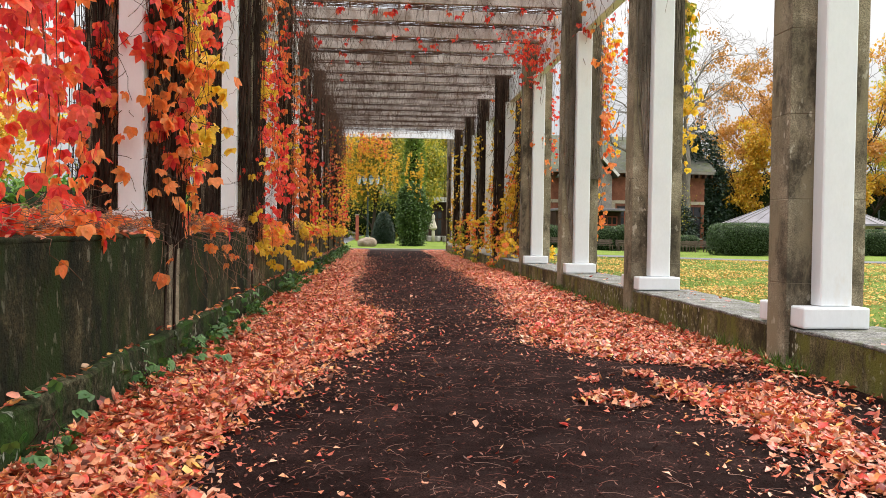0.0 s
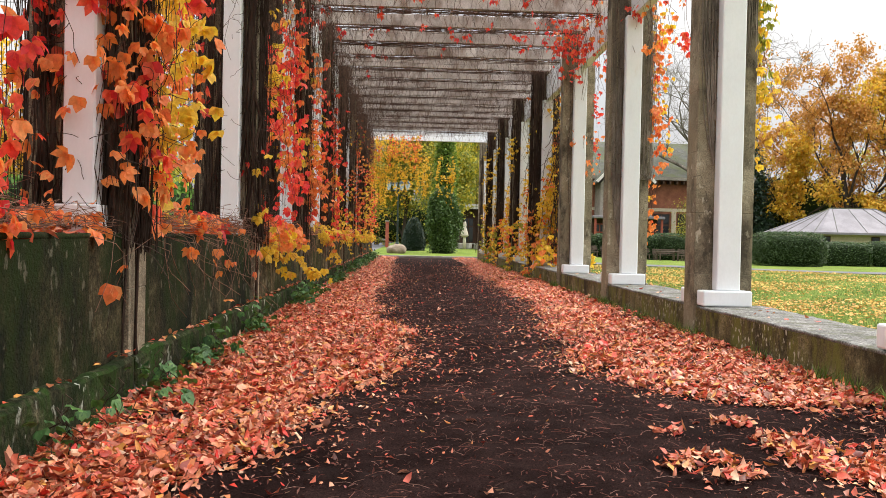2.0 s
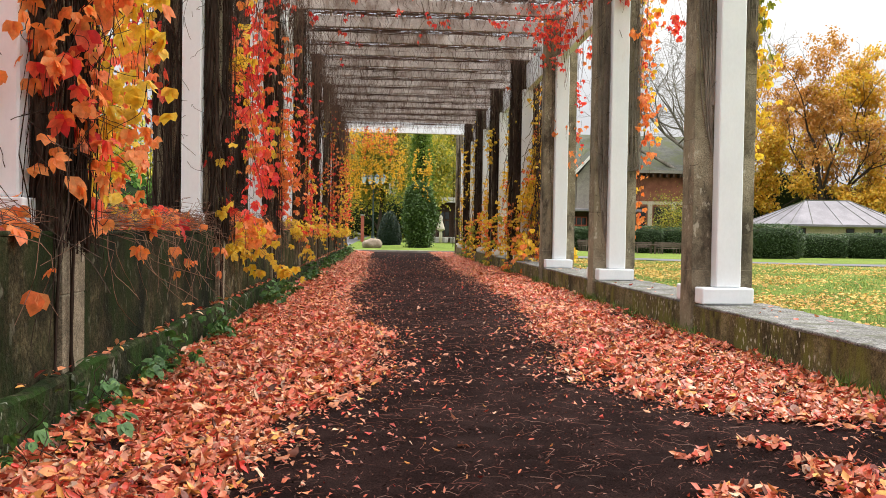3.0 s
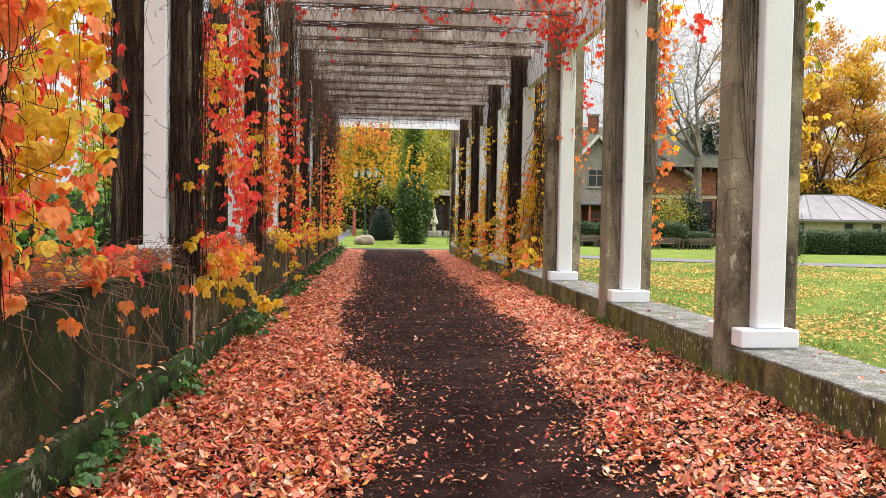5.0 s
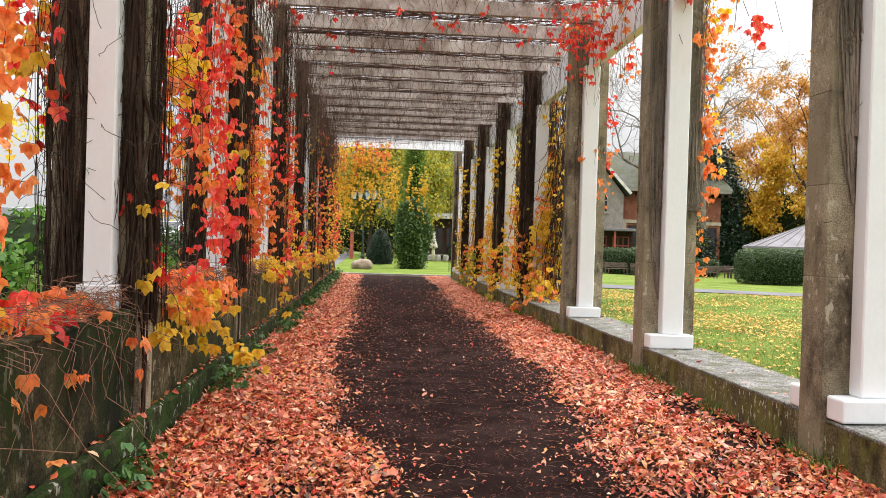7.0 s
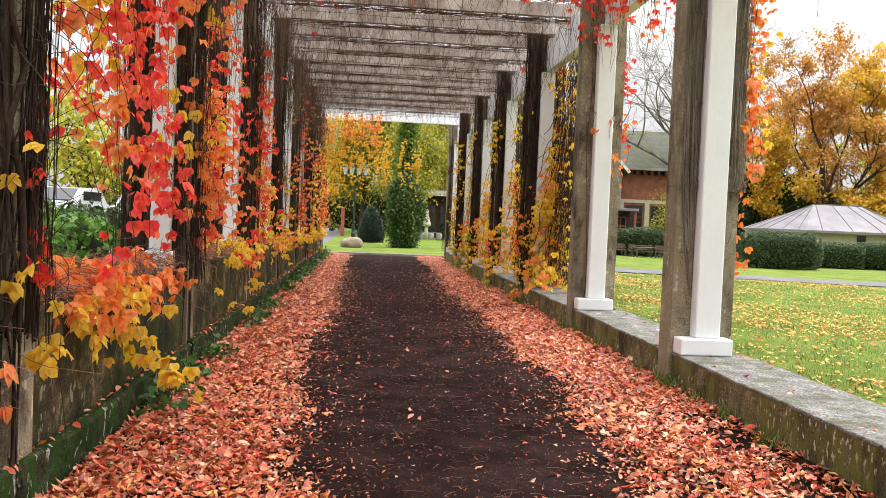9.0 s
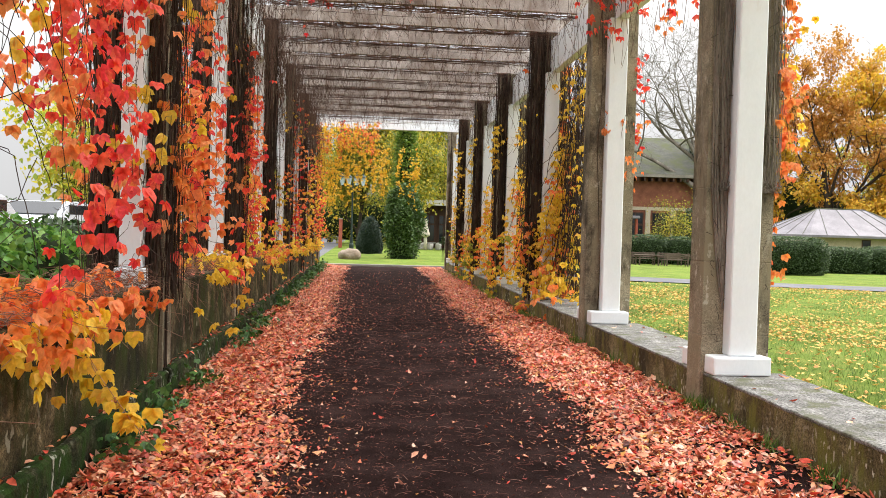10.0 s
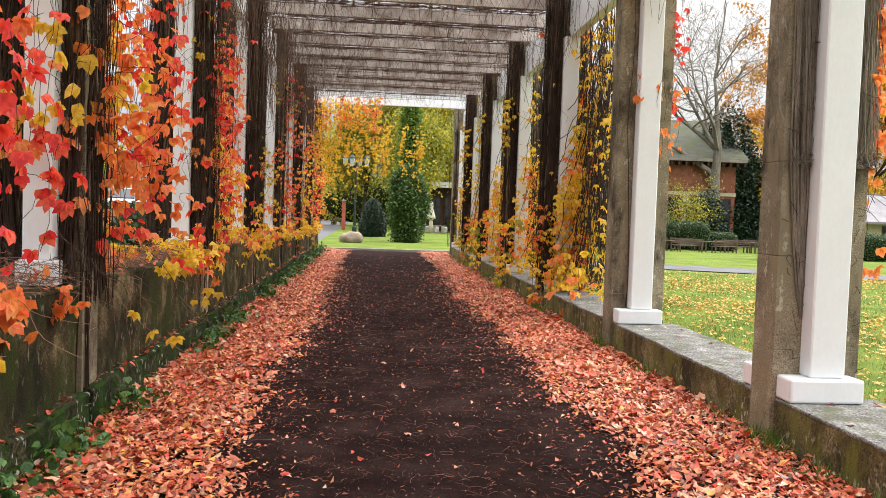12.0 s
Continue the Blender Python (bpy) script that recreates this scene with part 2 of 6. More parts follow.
M_CAR = surface("pale_car_paint", [(0.3, (0.55, 0.58, 0.62)), (0.7, (0.62, 0.65, 0.69))], 0.5, 30, 0.25, 0.0)
M_BLUE = surface("blue_sign_enamel", [(0.3, (0.015, 0.05, 0.4)), (0.7, (0.02, 0.06, 0.46))], 2.0, 30, 0.4, 0.0)
M_REDDISH = surface("faded_red_paint", [(0.3, (0.3, 0.075, 0.05)), (0.7, (0.4, 0.12, 0.08))], 2.0, 30, 0.6, 0.2)

LEAF = {
    "red": leafy("red_creeper_leaf", [(0.84, 0.055, 0.04), (0.9, 0.11, 0.055), (0.92, 0.18, 0.075), (0.86, 0.065, 0.075), (0.7, 0.035, 0.035)], 0.5),
    "orange": leafy("orange_creeper_leaf", [(0.88, 0.2, 0.05), (0.9, 0.28, 0.07), (0.92, 0.4, 0.12), (0.88, 0.16, 0.06), (0.9, 0.34, 0.06)], 0.45),
    "yellow": leafy("yellow_creeper_leaf", [(0.88, 0.54, 0.03), (0.92, 0.66, 0.06), (0.82, 0.6, 0.05), (0.9, 0.48, 0.06), (0.9, 0.7, 0.1)], 0.45),
    "lime": leafy("lime_creeper_leaf", [(0.3, 0.34, 0.04), (0.45, 0.44, 0.05), (0.24, 0.3, 0.035)], 0.38),
    "ivy": leafy("ivy_leaf", [(0.025, 0.075, 0.02), (0.055, 0.15, 0.035), (0.12, 0.26, 0.05), (0.04, 0.11, 0.03)], 0.25),
}
M_FALLEN = leafy("fallen_leaf", [(0.64, 0.2, 0.1), (0.22, 0.018, 0.012), (0.82, 0.4, 0.22), (0.62, 0.06, 0.032), (0.085, 0.024, 0.015), (0.88, 0.58, 0.38), (0.48, 0.085, 0.042), (0.74, 0.14, 0.065), (0.7, 0.03, 0.02), (0.78, 0.27, 0.1), (0.12, 0.03, 0.018), (0.78, 0.22, 0.11), (0.34, 0.04, 0.022), (0.86, 0.36, 0.16), (0.7, 0.3, 0.18), (0.56, 0.1, 0.05), (0.82, 0.44, 0.1), (0.4, 0.06, 0.03), (0.78, 0.3, 0.16)], 0.12, 0.45)
M_CRUMB = leafy("leaf_crumb", [(0.07, 0.03, 0.024), (0.18, 0.065, 0.05), (0.04, 0.022, 0.02), (0.36, 0.18, 0.14), (0.1, 0.03, 0.024), (0.05, 0.03, 0.026), (0.02, 0.012, 0.011)], 0.1, 0.8)
M_STALK = leafy("leaf_stalk", [(0.16, 0.05, 0.04), (0.34, 0.15, 0.11), (0.07, 0.032, 0.026), (0.5, 0.3, 0.24)], 0.1, 0.7)
M_FALLEN_ONE = leafy("single_fallen_leaf", [(0.66, 0.28, 0.17), (0.7, 0.36, 0.24), (0.5, 0.05, 0.035), (0.72, 0.45, 0.33), (0.6, 0.2, 0.11)], 0.12, 0.6, whole=True)
M_FALLEN_LAWN = leafy("fallen_lawn_leaf", [(0.7, 0.4, 0.14), (0.62, 0.36, 0.09), (0.74, 0.54, 0.18), (0.46, 0.22, 0.08), (0.66, 0.42, 0.09), (0.38, 0.2, 0.07)], 0.2, 0.6)
M_BLADE = leafy("grass_blade", [(0.05, 0.1, 0.016), (0.09, 0.17, 0.024), (0.14, 0.24, 0.036), (0.2, 0.23, 0.05)], 0.25)
M_HEDGE = leafy("hedge_leaf", [(0.022, 0.05, 0.014), (0.045, 0.09, 0.022), (0.075, 0.13, 0.03)], 0.2)
M_CONIFER = leafy("conifer_needles", [(0.008, 0.025, 0.013), (0.016, 0.042, 0.02), (0.03, 0.06, 0.025)], 0.1)
M_COLUMN = leafy("column_yew_leaf", [(0.03, 0.075, 0.012), (0.06, 0.12, 0.018), (0.10, 0.17, 0.03)], 0.2)
M_TWIG = surface("dead_twig", [(0.3, (0.055, 0.03, 0.022)), (0.7, (0.17, 0.1, 0.07))], 5.0, 60, 0.85, 0.3)
M_TWIG_PALE = surface("dry_reddish_twig", [(0.3, (0.13, 0.065, 0.042)), (0.7, (0.33, 0.19, 0.13))], 5.0, 60, 0.85, 0.3)
M_GABLE = surface("weathered_gable_timber", [(0.3, (0.2, 0.18, 0.155)), (0.7, (0.32, 0.29, 0.25))], 1.5, 25, 0.85, 0.3)
M_GOLD = leafy("golden_tree_leaf", [(0.62, 0.31, 0.03), (0.8, 0.5, 0.04), (0.7, 0.38, 0.035), (0.42, 0.24, 0.028), (0.78, 0.56, 0.055), (0.52, 0.4, 0.05)], 0.45)
M_RUST = leafy("rusty_tree_leaf", [(0.46, 0.2, 0.04), (0.6, 0.29, 0.055), (0.5, 0.29, 0.07)], 0.45)
M_OLIVE = leafy("olive_tree_leaf", [(0.24, 0.32, 0.04), (0.4, 0.42, 0.05), (0.62, 0.5, 0.06), (0.5, 0.45, 0.05)], 0.5)
M_BUSH = leafy("bright_shrub_leaf", [(0.06, 0.17, 0.025), (0.12, 0.3, 0.04), (0.22, 0.38, 0.06)], 0.3)
M_PARK = leafy("park_tree_leaf", [(0.09, 0.14, 0.02), (0.24, 0.28, 0.03), (0.5, 0.42, 0.045), (0.13, 0.2, 0.025), (0.62, 0.47, 0.05), (0.36, 0.36, 0.035)], 0.45)
M_SPIRE = leafy("green_spire_leaf", [(0.08, 0.16, 0.022), (0.16, 0.26, 0.032), (0.26, 0.34, 0.045)], 0.4)

M_GLASS, _n, _l, _b = material("window_glass", 0.08)
_b.inputs["Base Color"].default_value = (0.02, 0.022, 0.025, 1)
M_LANTERN, _n, _l, _b = material("lantern_glass", 0.25)
_b.inputs["Base Color"].default_value = (0.62, 0.72, 0.74, 1)
_b.inputs["Transmission Weight"].default_value = 0.5

# ---- mesh tools ----


def mesh_np(name, verts, faces, mats):
    """A mesh from arrays of corners and of faces that all have the same number of corners."""
    me = bpy.data.meshes.new(name)
    v, f = np.asarray(verts, np.float32), np.asarray(faces, np.int32)
    me.vertices.add(len(v))
    me.vertices.foreach_set("co", v.ravel())
    me.loops.add(f.size)
    me.loops.foreach_set("vertex_index", f.ravel())
    me.polygons.add(len(f))
    me.polygons.foreach_set("loop_start", np.arange(0, f.size, f.shape[1], dtype=np.int32))
    me.update(calc_edges=True)
    me.materials.append(mats)
    return me


def smooth(me):
    me.polygons.foreach_set("use_smooth", np.ones(len(me.polygons), bool))
    return me


def bm_mesh(name, bm, mat):
    me = bpy.data.meshes.new(name)
    bm.to_mesh(me)
    bm.free()
    me.materials.append(mat)
    return me


def box_bm(x0, x1, y0, y1, z0, z1, bevel=0.0, bm=None, segments=1):
    bm = bm or bmesh.new()
    m = Matrix.LocRotScale(((x0 + x1) / 2, (y0 + y1) / 2, (z0 + z1) / 2), None, (x1 - x0, y1 - y0, z1 - z0))
    made = bmesh.ops.create_cube(bm, size=1, matrix=m)
    if bevel:
        edges = list({e for v in made["verts"] for e in v.link_edges})
        bmesh.ops.bevel(bm, geom=edges, offset=bevel, segments=segments, affect="EDGES", profile=0.5)
    return bm


def box_mesh(name, dims, mat, bevel=0.0, segments=1):
    return bm_mesh(name, box_bm(*dims, bevel, segments=segments), mat)


def put(name, me, parent=None, m=None, label=""):
    ob = new(name, me)
    if parent:
        ob.parent = parent
    if m is not None:
        ob.matrix_basis = m
    if label:
        ob["label"] = label
    return ob


def part(name, bm, mat, parent, label=""):
    return put(name, bm_mesh(name, bm, mat), parent, None, label)


def thing(name, label, category, at=(0, 0, 0), turn=0, group="", kind=""):
    e = new(name)
    e.empty_display_size = 0.2
    e.matrix_basis = pose(*at, 0, 0, turn)
    return tagged(e, label, category, group, kind)


def lumpy(me, size, amount, seed=0.0):
    """Uneven, worn surfaces: moves the corners by a smooth noise."""
    for v in me.vertices:
        v.co += noise.noise_vector((v.co + Vector((seed, seed * 2, 0))) / size) * amount
    return me


def tubes(paths, radii, sides=4):
    """Corners and faces of tubes along n paths of m places each."""
    p, r = np.asarray(paths, float), np.asarray(radii, float)
    n, m, _ = p.shape
    d = np.gradient(p, axis=1)
    d /= np.linalg.norm(d, axis=2, keepdims=True) + 1e-9
    ref = np.where(np.abs(d[..., 2:3]) > 0.8, np.array([1.0, 0, 0]), np.array([0, 0, 1.0]))
    u = np.cross(d, ref)
    u /= np.linalg.norm(u, axis=2, keepdims=True) + 1e-9
    w = np.cross(d, u)
    a = np.arange(sides) * 2 * np.pi / sides
    ring = u[:, :, None] * np.cos(a)[:, None] + w[:, :, None] * np.sin(a)[:, None]
    v = (p[:, :, None] + ring * r[:, :, None, None]).reshape(-1, 3)
    idx = np.arange(n * m * sides).reshape(n, m, sides)
    a0, a1 = idx[:, :-1], idx[:, 1:]
    f = np.stack([a0, np.roll(a0, -1, 2), np.roll(a1, -1, 2), a1], -1).reshape(-1, 4)
    return v, f


def tube_mesh(name, paths, radii, mat, sides=4):
    return smooth(mesh_np(name, *tubes(paths, radii, sides), mat))


def join(pieces):
    vs, fs, k = [], [], 0
    for v, f in pieces:
        vs.append(v)
        fs.append(f + k)
        k += len(v)
    return np.concatenate(vs), np.concatenate(fs)


def turns(yaw, pitch, roll):
    """Rotation matrices, one per leaf."""
    cy, sy, cp, sp, cr, sr = np.cos(yaw), np.sin(yaw), np.cos(pitch), np.sin(pitch), np.cos(roll), np.sin(roll)
    o, i = np.zeros_like(yaw), np.ones_like(yaw)
    rz = np.stack([np.stack([cy, -sy, o], -1), np.stack([sy, cy, o], -1), np.stack([o, o, i], -1)], -2)
    rx = np.stack([np.stack([i, o, o], -1), np.stack([o, cp, -sp], -1), np.stack([o, sp, cp], -1)], -2)
    ry = np.stack([np.stack([cr, o, sr], -1), np.stack([o, i, o], -1), np.stack([-sr, o, cr], -1)], -2)
    return rz @ rx @ ry


def spread(template, places, rot, size):
    tv, tf = template
    v = np.einsum("nij,vj->nvi", rot, tv) * np.asarray(size)[:, None, None] + np.asarray(places)[:, None]
    n, k = len(places), len(tv)
    f = (tf[None] + (np.arange(n) * k)[:, None, None]).reshape(-1, tf.shape[1])
    return v.reshape(-1, 3), f


def leaflet(length, width, turn, fold=0.25, droop=0.25):
    """One pointed oval leaflet from the origin along its turn, folded along the rib."""
    ys = np.array([0.0, 0.3, 0.68, 1.0]) * length
    ws = np.array([0.03, 0.85, 0.75, 0.0]) * width / 2
    mid = np.stack([np.zeros(4), ys, -droop * (ys / length) ** 2 * length * 0.5], -1)
    left = mid[1:3] + np.stack([-ws[1:3], np.zeros(2), ws[1:3] * fold], -1)
    right = mid[1:3] + np.stack([ws[1:3], np.zeros(2), ws[1:3] * fold], -1)
    v = np.concatenate([mid, left, right])
    f = np.array([[0, 1, 4], [0, 6, 1], [1, 2, 5], [1, 5, 4], [1, 6, 7], [1, 7, 2], [2, 3, 5], [2, 7, 3]])
    c, s = math.cos(turn), math.sin(turn)
    return v @ np.array([[c, s, 0], [-s, c, 0], [0, 0, 1]]), f


# a creeper leaf of five leaflets, one of three, a lobed ivy leaf, a fallen leaf, a plain far leaf
CREEPER = join([leaflet(1.0, 0.58, 0.0, 0.3, 0.5), leaflet(0.86, 0.52, 0.72, 0.3, 0.6), leaflet(0.86, 0.52, -0.72, 0.3, 0.5), leaflet(0.58, 0.4, 1.5, 0.3, 0.6), leaflet(0.58, 0.4, -1.5, 0.3, 0.6)])
THREE = join([leaflet(1.0, 0.78, 0.0, 0.2, 0.45), leaflet(0.78, 0.66, 0.72, 0.2, 0.6), leaflet(0.78, 0.66, -0.72, 0.2, 0.55)])
ONE = leaflet(1.0, 0.62, 0.0, 0.35, 0.5)
LITE = (np.array([[0, 0, 0], [-0.3, 0.42, 0.1], [0, 0.5, -0.04], [0.3, 0.42, 0.1], [0, 1, -0.22]]), np.array([[0, 2, 1], [0, 3, 2], [1, 2, 4], [2, 3, 4]]))
CREEPER_LITE = join([(LITE[0] @ np.array([[math.cos(a), math.sin(a), 0], [-math.sin(a), math.cos(a), 0], [0, 0, 1]]) * q, LITE[1]) for a, q in ((0, 1.0), (0.8, 0.85), (-0.8, 0.85))])
DIAMOND = (np.array([[0, 0, 0], [-0.36, 0.5, 0.08], [0, 1, -0.1], [0.36, 0.5, 0.08]]), np.array([[0, 1, 2], [0, 2, 3]]))
_cr = np.random.default_rng(77)


def crumpled(width, fold, droop):
    """A dry leaflet, folded, curled and uneven."""
    v, f = leaflet(1.0, width, 0.0, fold, droop)
    return v - np.array([0, 0.5, 0]) + _cr.normal(0, 0.045, v.shape) * np.array([1, 0.6, 1.6]), f


CRUMPLED = [crumpled(w, fo, d) for w, fo, d in ((0.62, 0.35, -0.5), (0.5, 0.8, -0.8), (0.7, 0.2, 0.4), (0.4, 0.9, 0.9), (0.56, -0.4, -0.35), (0.34, 0.6, -1.2))]
BLADE = (np.array([[-0.05, 0, 0], [0.05, 0, 0], [0.0, 0.18, 1.0]]), np.array([[0, 1, 2]]))


def leaf_mesh(name, template, places, mat, size=(0.08, 0.13), hang=0.7, seed=0):
    """Leaves at the places; hang 1: tips straight down, 0: lying flat."""
    r = np.random.default_rng(seed)
    n = len(places)
    rot = turns(r.uniform(0, 6.283, n), -hang * 1.35 + r.normal(0, 0.4, n), r.normal(0, 0.45, n))
    return mesh_np(name, *spread(template, places, rot, r.uniform(*size, n)), mat)


def scatter_mesh(name, template, places, mat, size, tilt=0.3, seed=0):
    """Leaves lying about."""
    r = np.random.default_rng(seed)
    n = len(places)
    rot = turns(r.uniform(0, 6.283, n), r.normal(0, tilt, n), r.normal(0, tilt, n) + np.pi * (r.random(n) < 0.4))
    return mesh_np(name, *spread(template, places, rot, r.uniform(*size, n)), mat)


# ---- plan ----
PITCH, FIRST = 4.4, 11.325           # pillars: spacing, and the one numbered 0
PILLARS = range(-3, 8)
R_IN, R_OUT, L_IN, L_OUT = 3.71, 4.41, -1.51, -2.17
HALF = 0.17                         # half a pillar along the walk
R_TOP, L_TOP = 0.356, 1.085          # wall tops
LINTEL, BEAM, ROOF = 4.93, 5.62, 5.87
END = 44.2                           # the path's end


def pillar_y(k, side="right"):
    return FIRST + PITCH * k + (0.08 if side == "left" else 0.0)


def lawn_z(x, y):
    """The lawn falls gently away from the pergola."""
    return 0.06 - 0.009 * np.maximum(0, np.asarray(y) - 12) * np.clip((np.asarray(x) - 4) / 16, 0, 1)


def sheet(name, x0, x1, y0, y1, z, mat, label, category, nx=2, ny=2, wave=0.0):
    xs, ys = np.linspace(x0, x1, nx), np.linspace(y0, y1, ny)
    gx, gy = np.meshgrid(xs, ys)
    gz = np.full_like(gx, z)
    if name == "lawn":
        gz = lawn_z(gx, gy)
    if name == "verge":
        gz = gz + 0.4 * (-2.0 - gx) / 4.5
    if wave:
        gz = gz + wave * (np.sin(gx * 2.1 + 1) * np.cos(gy * 1.3) + 0.6 * np.sin(gx * 5.3 + gy * 3.1) + 0.4 * np.cos(gx * 9 - gy * 7))
    v = np.stack([gx, gy, gz], -1).reshape(-1, 3)
    i = np.arange(nx * ny).reshape(ny, nx)
    f = np.stack([i[:-1, :-1], i[:-1, 1:], i[1:, 1:], i[1:, :-1]], -1).reshape(-1, 4)
    return tagged(put(name, smooth(mesh_np(name, v, f, mat))), label, category, kind="structure")


# ---- ground ----
sheet("ground", -900, 900, -900, 900, -1.5, M_GRASS, "green lawn strewn with yellow autumn leaves", "lawn")
sheet("lawn", 4.2, 150, -30, 170, 0.06, M_GRASS, "green lawn strewn with yellow autumn leaves beside the pergola", "lawn", 130, 150, 0.012)
sheet("path", -1.6, 3.85, -8, END, 0.0, M_PATH, "dark brown cinder path strewn with fallen leaves", "path", 44, 300, 0.006)
sheet("lawn_far", -2.0, 4.21, END + 0.16, 120, 0.06, M_GRASS, "green lawn beyond the end of the path", "lawn", 20, 60, 0.015)
sheet("verge", -6.5, -2.0, -30, 50, 0.35, M_LITTER, "planted bed of leaf mould behind the parapet", "bed", 20, 60, 0.05)
sheet("street", -16, -6.5, -60, 160, 0.75, M_ASPHALT, "grey asphalt street beside the park", "street")
sheet("street_far", -6.5, -2.0, 50, 160, 0.02, M_ASPHALT, "pale grey asphalt lane", "street")
_x = np.linspace(4.62, 90, 60)
_y = 40.3 - 0.13 * (_x - 4.6) + 0.0009 * (_x - 4.6) ** 2
_v = np.concatenate([np.stack([_x, _y - w, lawn_z(_x, _y - w) + 0.035], -1) for w in (1.9, -1.9)])
_i = np.arange(59)
tagged(put("park_path", mesh_np("park_path", _v, np.stack([_i, _i + 1, _i + 61, _i + 60], -1), M_ASPHALT)), "narrow grey asphalt path across the lawn", "path", kind="structure")
tagged(put("kerb", lumpy(box_mesh("kerb", (-2.0, 4.3, END, END + 0.16, -0.05, 0.1), M_KERB, 0.02), 0.4, 0.01)), "low grey stone kerb at the end of the path", "kerb", kind="structure")

# ---- walls ----
def wall(name, x0, x1, top, mat, label, courses, ledge=None):
    """A parapet of cast lengths between the pillars, with its coping and its footing."""
    w = thing(name, label, "wall", kind="structure")
    row = "right" if courses else "left"
    for k in list(PILLARS)[:-1]:
        y0, y1 = pillar_y(k, row) + HALF, pillar_y(k + 1, row) - HALF
        bm = box_bm(x0, x1, y0, y1, -0.1, top - 0.03)
        bmesh.ops.subdivide_edges(bm, edges=[e for e in bm.edges if e.calc_length() > 0.5], cuts=6, use_grid_fill=True)
        me = lumpy(bm_mesh("panel", bm, M_WALL_MOSS if not courses and k < 0 else mat), 0.6, 0.012, k)
        put("panel", me, w)
        bm = box_bm(x0 - 0.004, x1 + 0.004, y0, y1, top - 0.032, top, 0.012, segments=2)
        bmesh.ops.subdivide_edges(bm, edges=[e for e in bm.edges if e.calc_length() > 1], cuts=44, use_grid_fill=True)
        me = lumpy(lumpy(bm_mesh("coping", bm, M_COPING if courses else M_WALL_MOSS if k < 0 else mat), 0.6, 0.012, k), 0.11, 0.007, k)
        put("coping", me, w)
        if ledge:
            bm = box_bm(ledge[0], ledge[1], y0 - HALF * 1.9, y1 + HALF * 0.05, -0.1, ledge[2], 0.02)
            bmesh.ops.subdivide_edges(bm, edges=[e for e in bm.edges if e.calc_length() > 0.5], cuts=30, use_grid_fill=True)
            bmesh.ops.subdivide_edges(bm, edges=[e for e in bm.edges if abs(e.verts[0].co.z - e.verts[1].co.z) > 0.2], cuts=3, use_grid_fill=True)
            put("footing", lumpy(lumpy(bm_mesh("footing", bm, M_FOOT), 0.45, 0.03, k + 40), 0.12, 0.02, k), w)
    return w


wall("wall_right", 3.745, 4.55, R_TOP, M_WALL_PALE, "low weathered concrete wall with gritty grey top", True)
wall("wall_left", -2.12, -1.55, L_TOP, M_WALL, "chest-high dark mossy concrete parapet", False, (-1.547, -1.45, 0.3))

# ---- stone pillars ----
BLOCKS = {}
for _s in ("right", "left"):
    _x0, _x1 = (R_IN, R_OUT) if _s == "right" else (L_OUT, L_IN)
    BLOCKS[_s] = [lumpy(box_mesh("stone_block", (_x0, _x1, -HALF, HALF, 0.002, 0.729), M_STONE, 0.004), 0.25, 0.004, i * 3.1) for i in range(4)]
CAP = {}


def pillar(side, k):
    p = thing("stone_pillar", "tall square stone pillar of stacked blocks" + (", wrapped in bare creeper stems" if side == "left" or k > 0 else ", streaked with dark stains"), "pillar", (0, pillar_y(k, side), 0), 0, side + " row of pillars")
    x0, x1 = (R_IN, R_OUT) if side == "right" else (L_OUT, L_IN)
    for i in range(8):
        put("stone_block", BLOCKS[side][(i * 7 + k * 3) % 4], p, pose(0, 0, i * 0.731 - 0.004))
    if side not in CAP:
        CAP[side] = box_mesh("mortar_core", (x0 + 0.005, x1 - 0.005, -HALF + 0.005, HALF - 0.005, -0.1, 5.84), M_MORTAR)
    put("mortar_core", CAP[side], p)
    if k == 7:
        part("cap", box_bm(x0 + 0.08, x1 - 0.08, -HALF + 0.04, HALF - 0.04, 5.85, 6.0, 0.05), M_STONE, p)
    return p


for k in PILLARS:
    pillar("right", k)
    pillar("left", k)

# ---- white timber frames that fill the bays ----
def bay_frame(side, k):
    """Two posts on plinths against the pillars, and a deep lintel."""
    f = thing("timber_bay_frame", "white-painted timber post and lintel frame between the pillars", "timber frame", (0, 0, 0), 0, side + " row of frames")
    y0, y1 = pillar_y(k, side) + HALF + 0.003, pillar_y(k + 1, side) - HALF - 0.003
    mat = M_WHITE_OLD if side == "left" and k > 3 else M_WHITE
    if side == "right":
        px, pl, top, ph, lx = (3.925, 4.205), (3.745, 4.33), R_TOP + 0.003, 0.182, (4.03, 4.2)
    else:
        px, pl, top, ph, lx = (-1.88, -1.68), (-1.915, -1.645), L_TOP + 0.003, 0.178, (-1.87, -1.7)
    for a, b, q in ((y0, y0 + 0.17, y0 + 0.235), (y1 - 0.17, y1, y1 - 0.235)):
        lo, hi = (min(a, q), max(b, q)) if side == "right" else (a - 0.0, b)
        if side == "left":
            lo, hi = (a, b + 0.03) if a == y0 else (a - 0.03, b)
        part("plinth", box_bm(*pl, lo, hi, top, top + ph, 0.018 if side == "right" else 0.008, segments=2), mat, f, "white rounded plinth block")
        part("post", box_bm(*px, a, b, top + ph + 0.002, LINTEL - 0.002, 0.012), mat, f)
    part("lintel", box_bm(*lx, y0, y1, LINTEL, BEAM - 0.003, 0.008), mat, f)
    return f


for k in list(PILLARS)[:-1]:
    bay_frame("right", k)
    bay_frame("left", k)

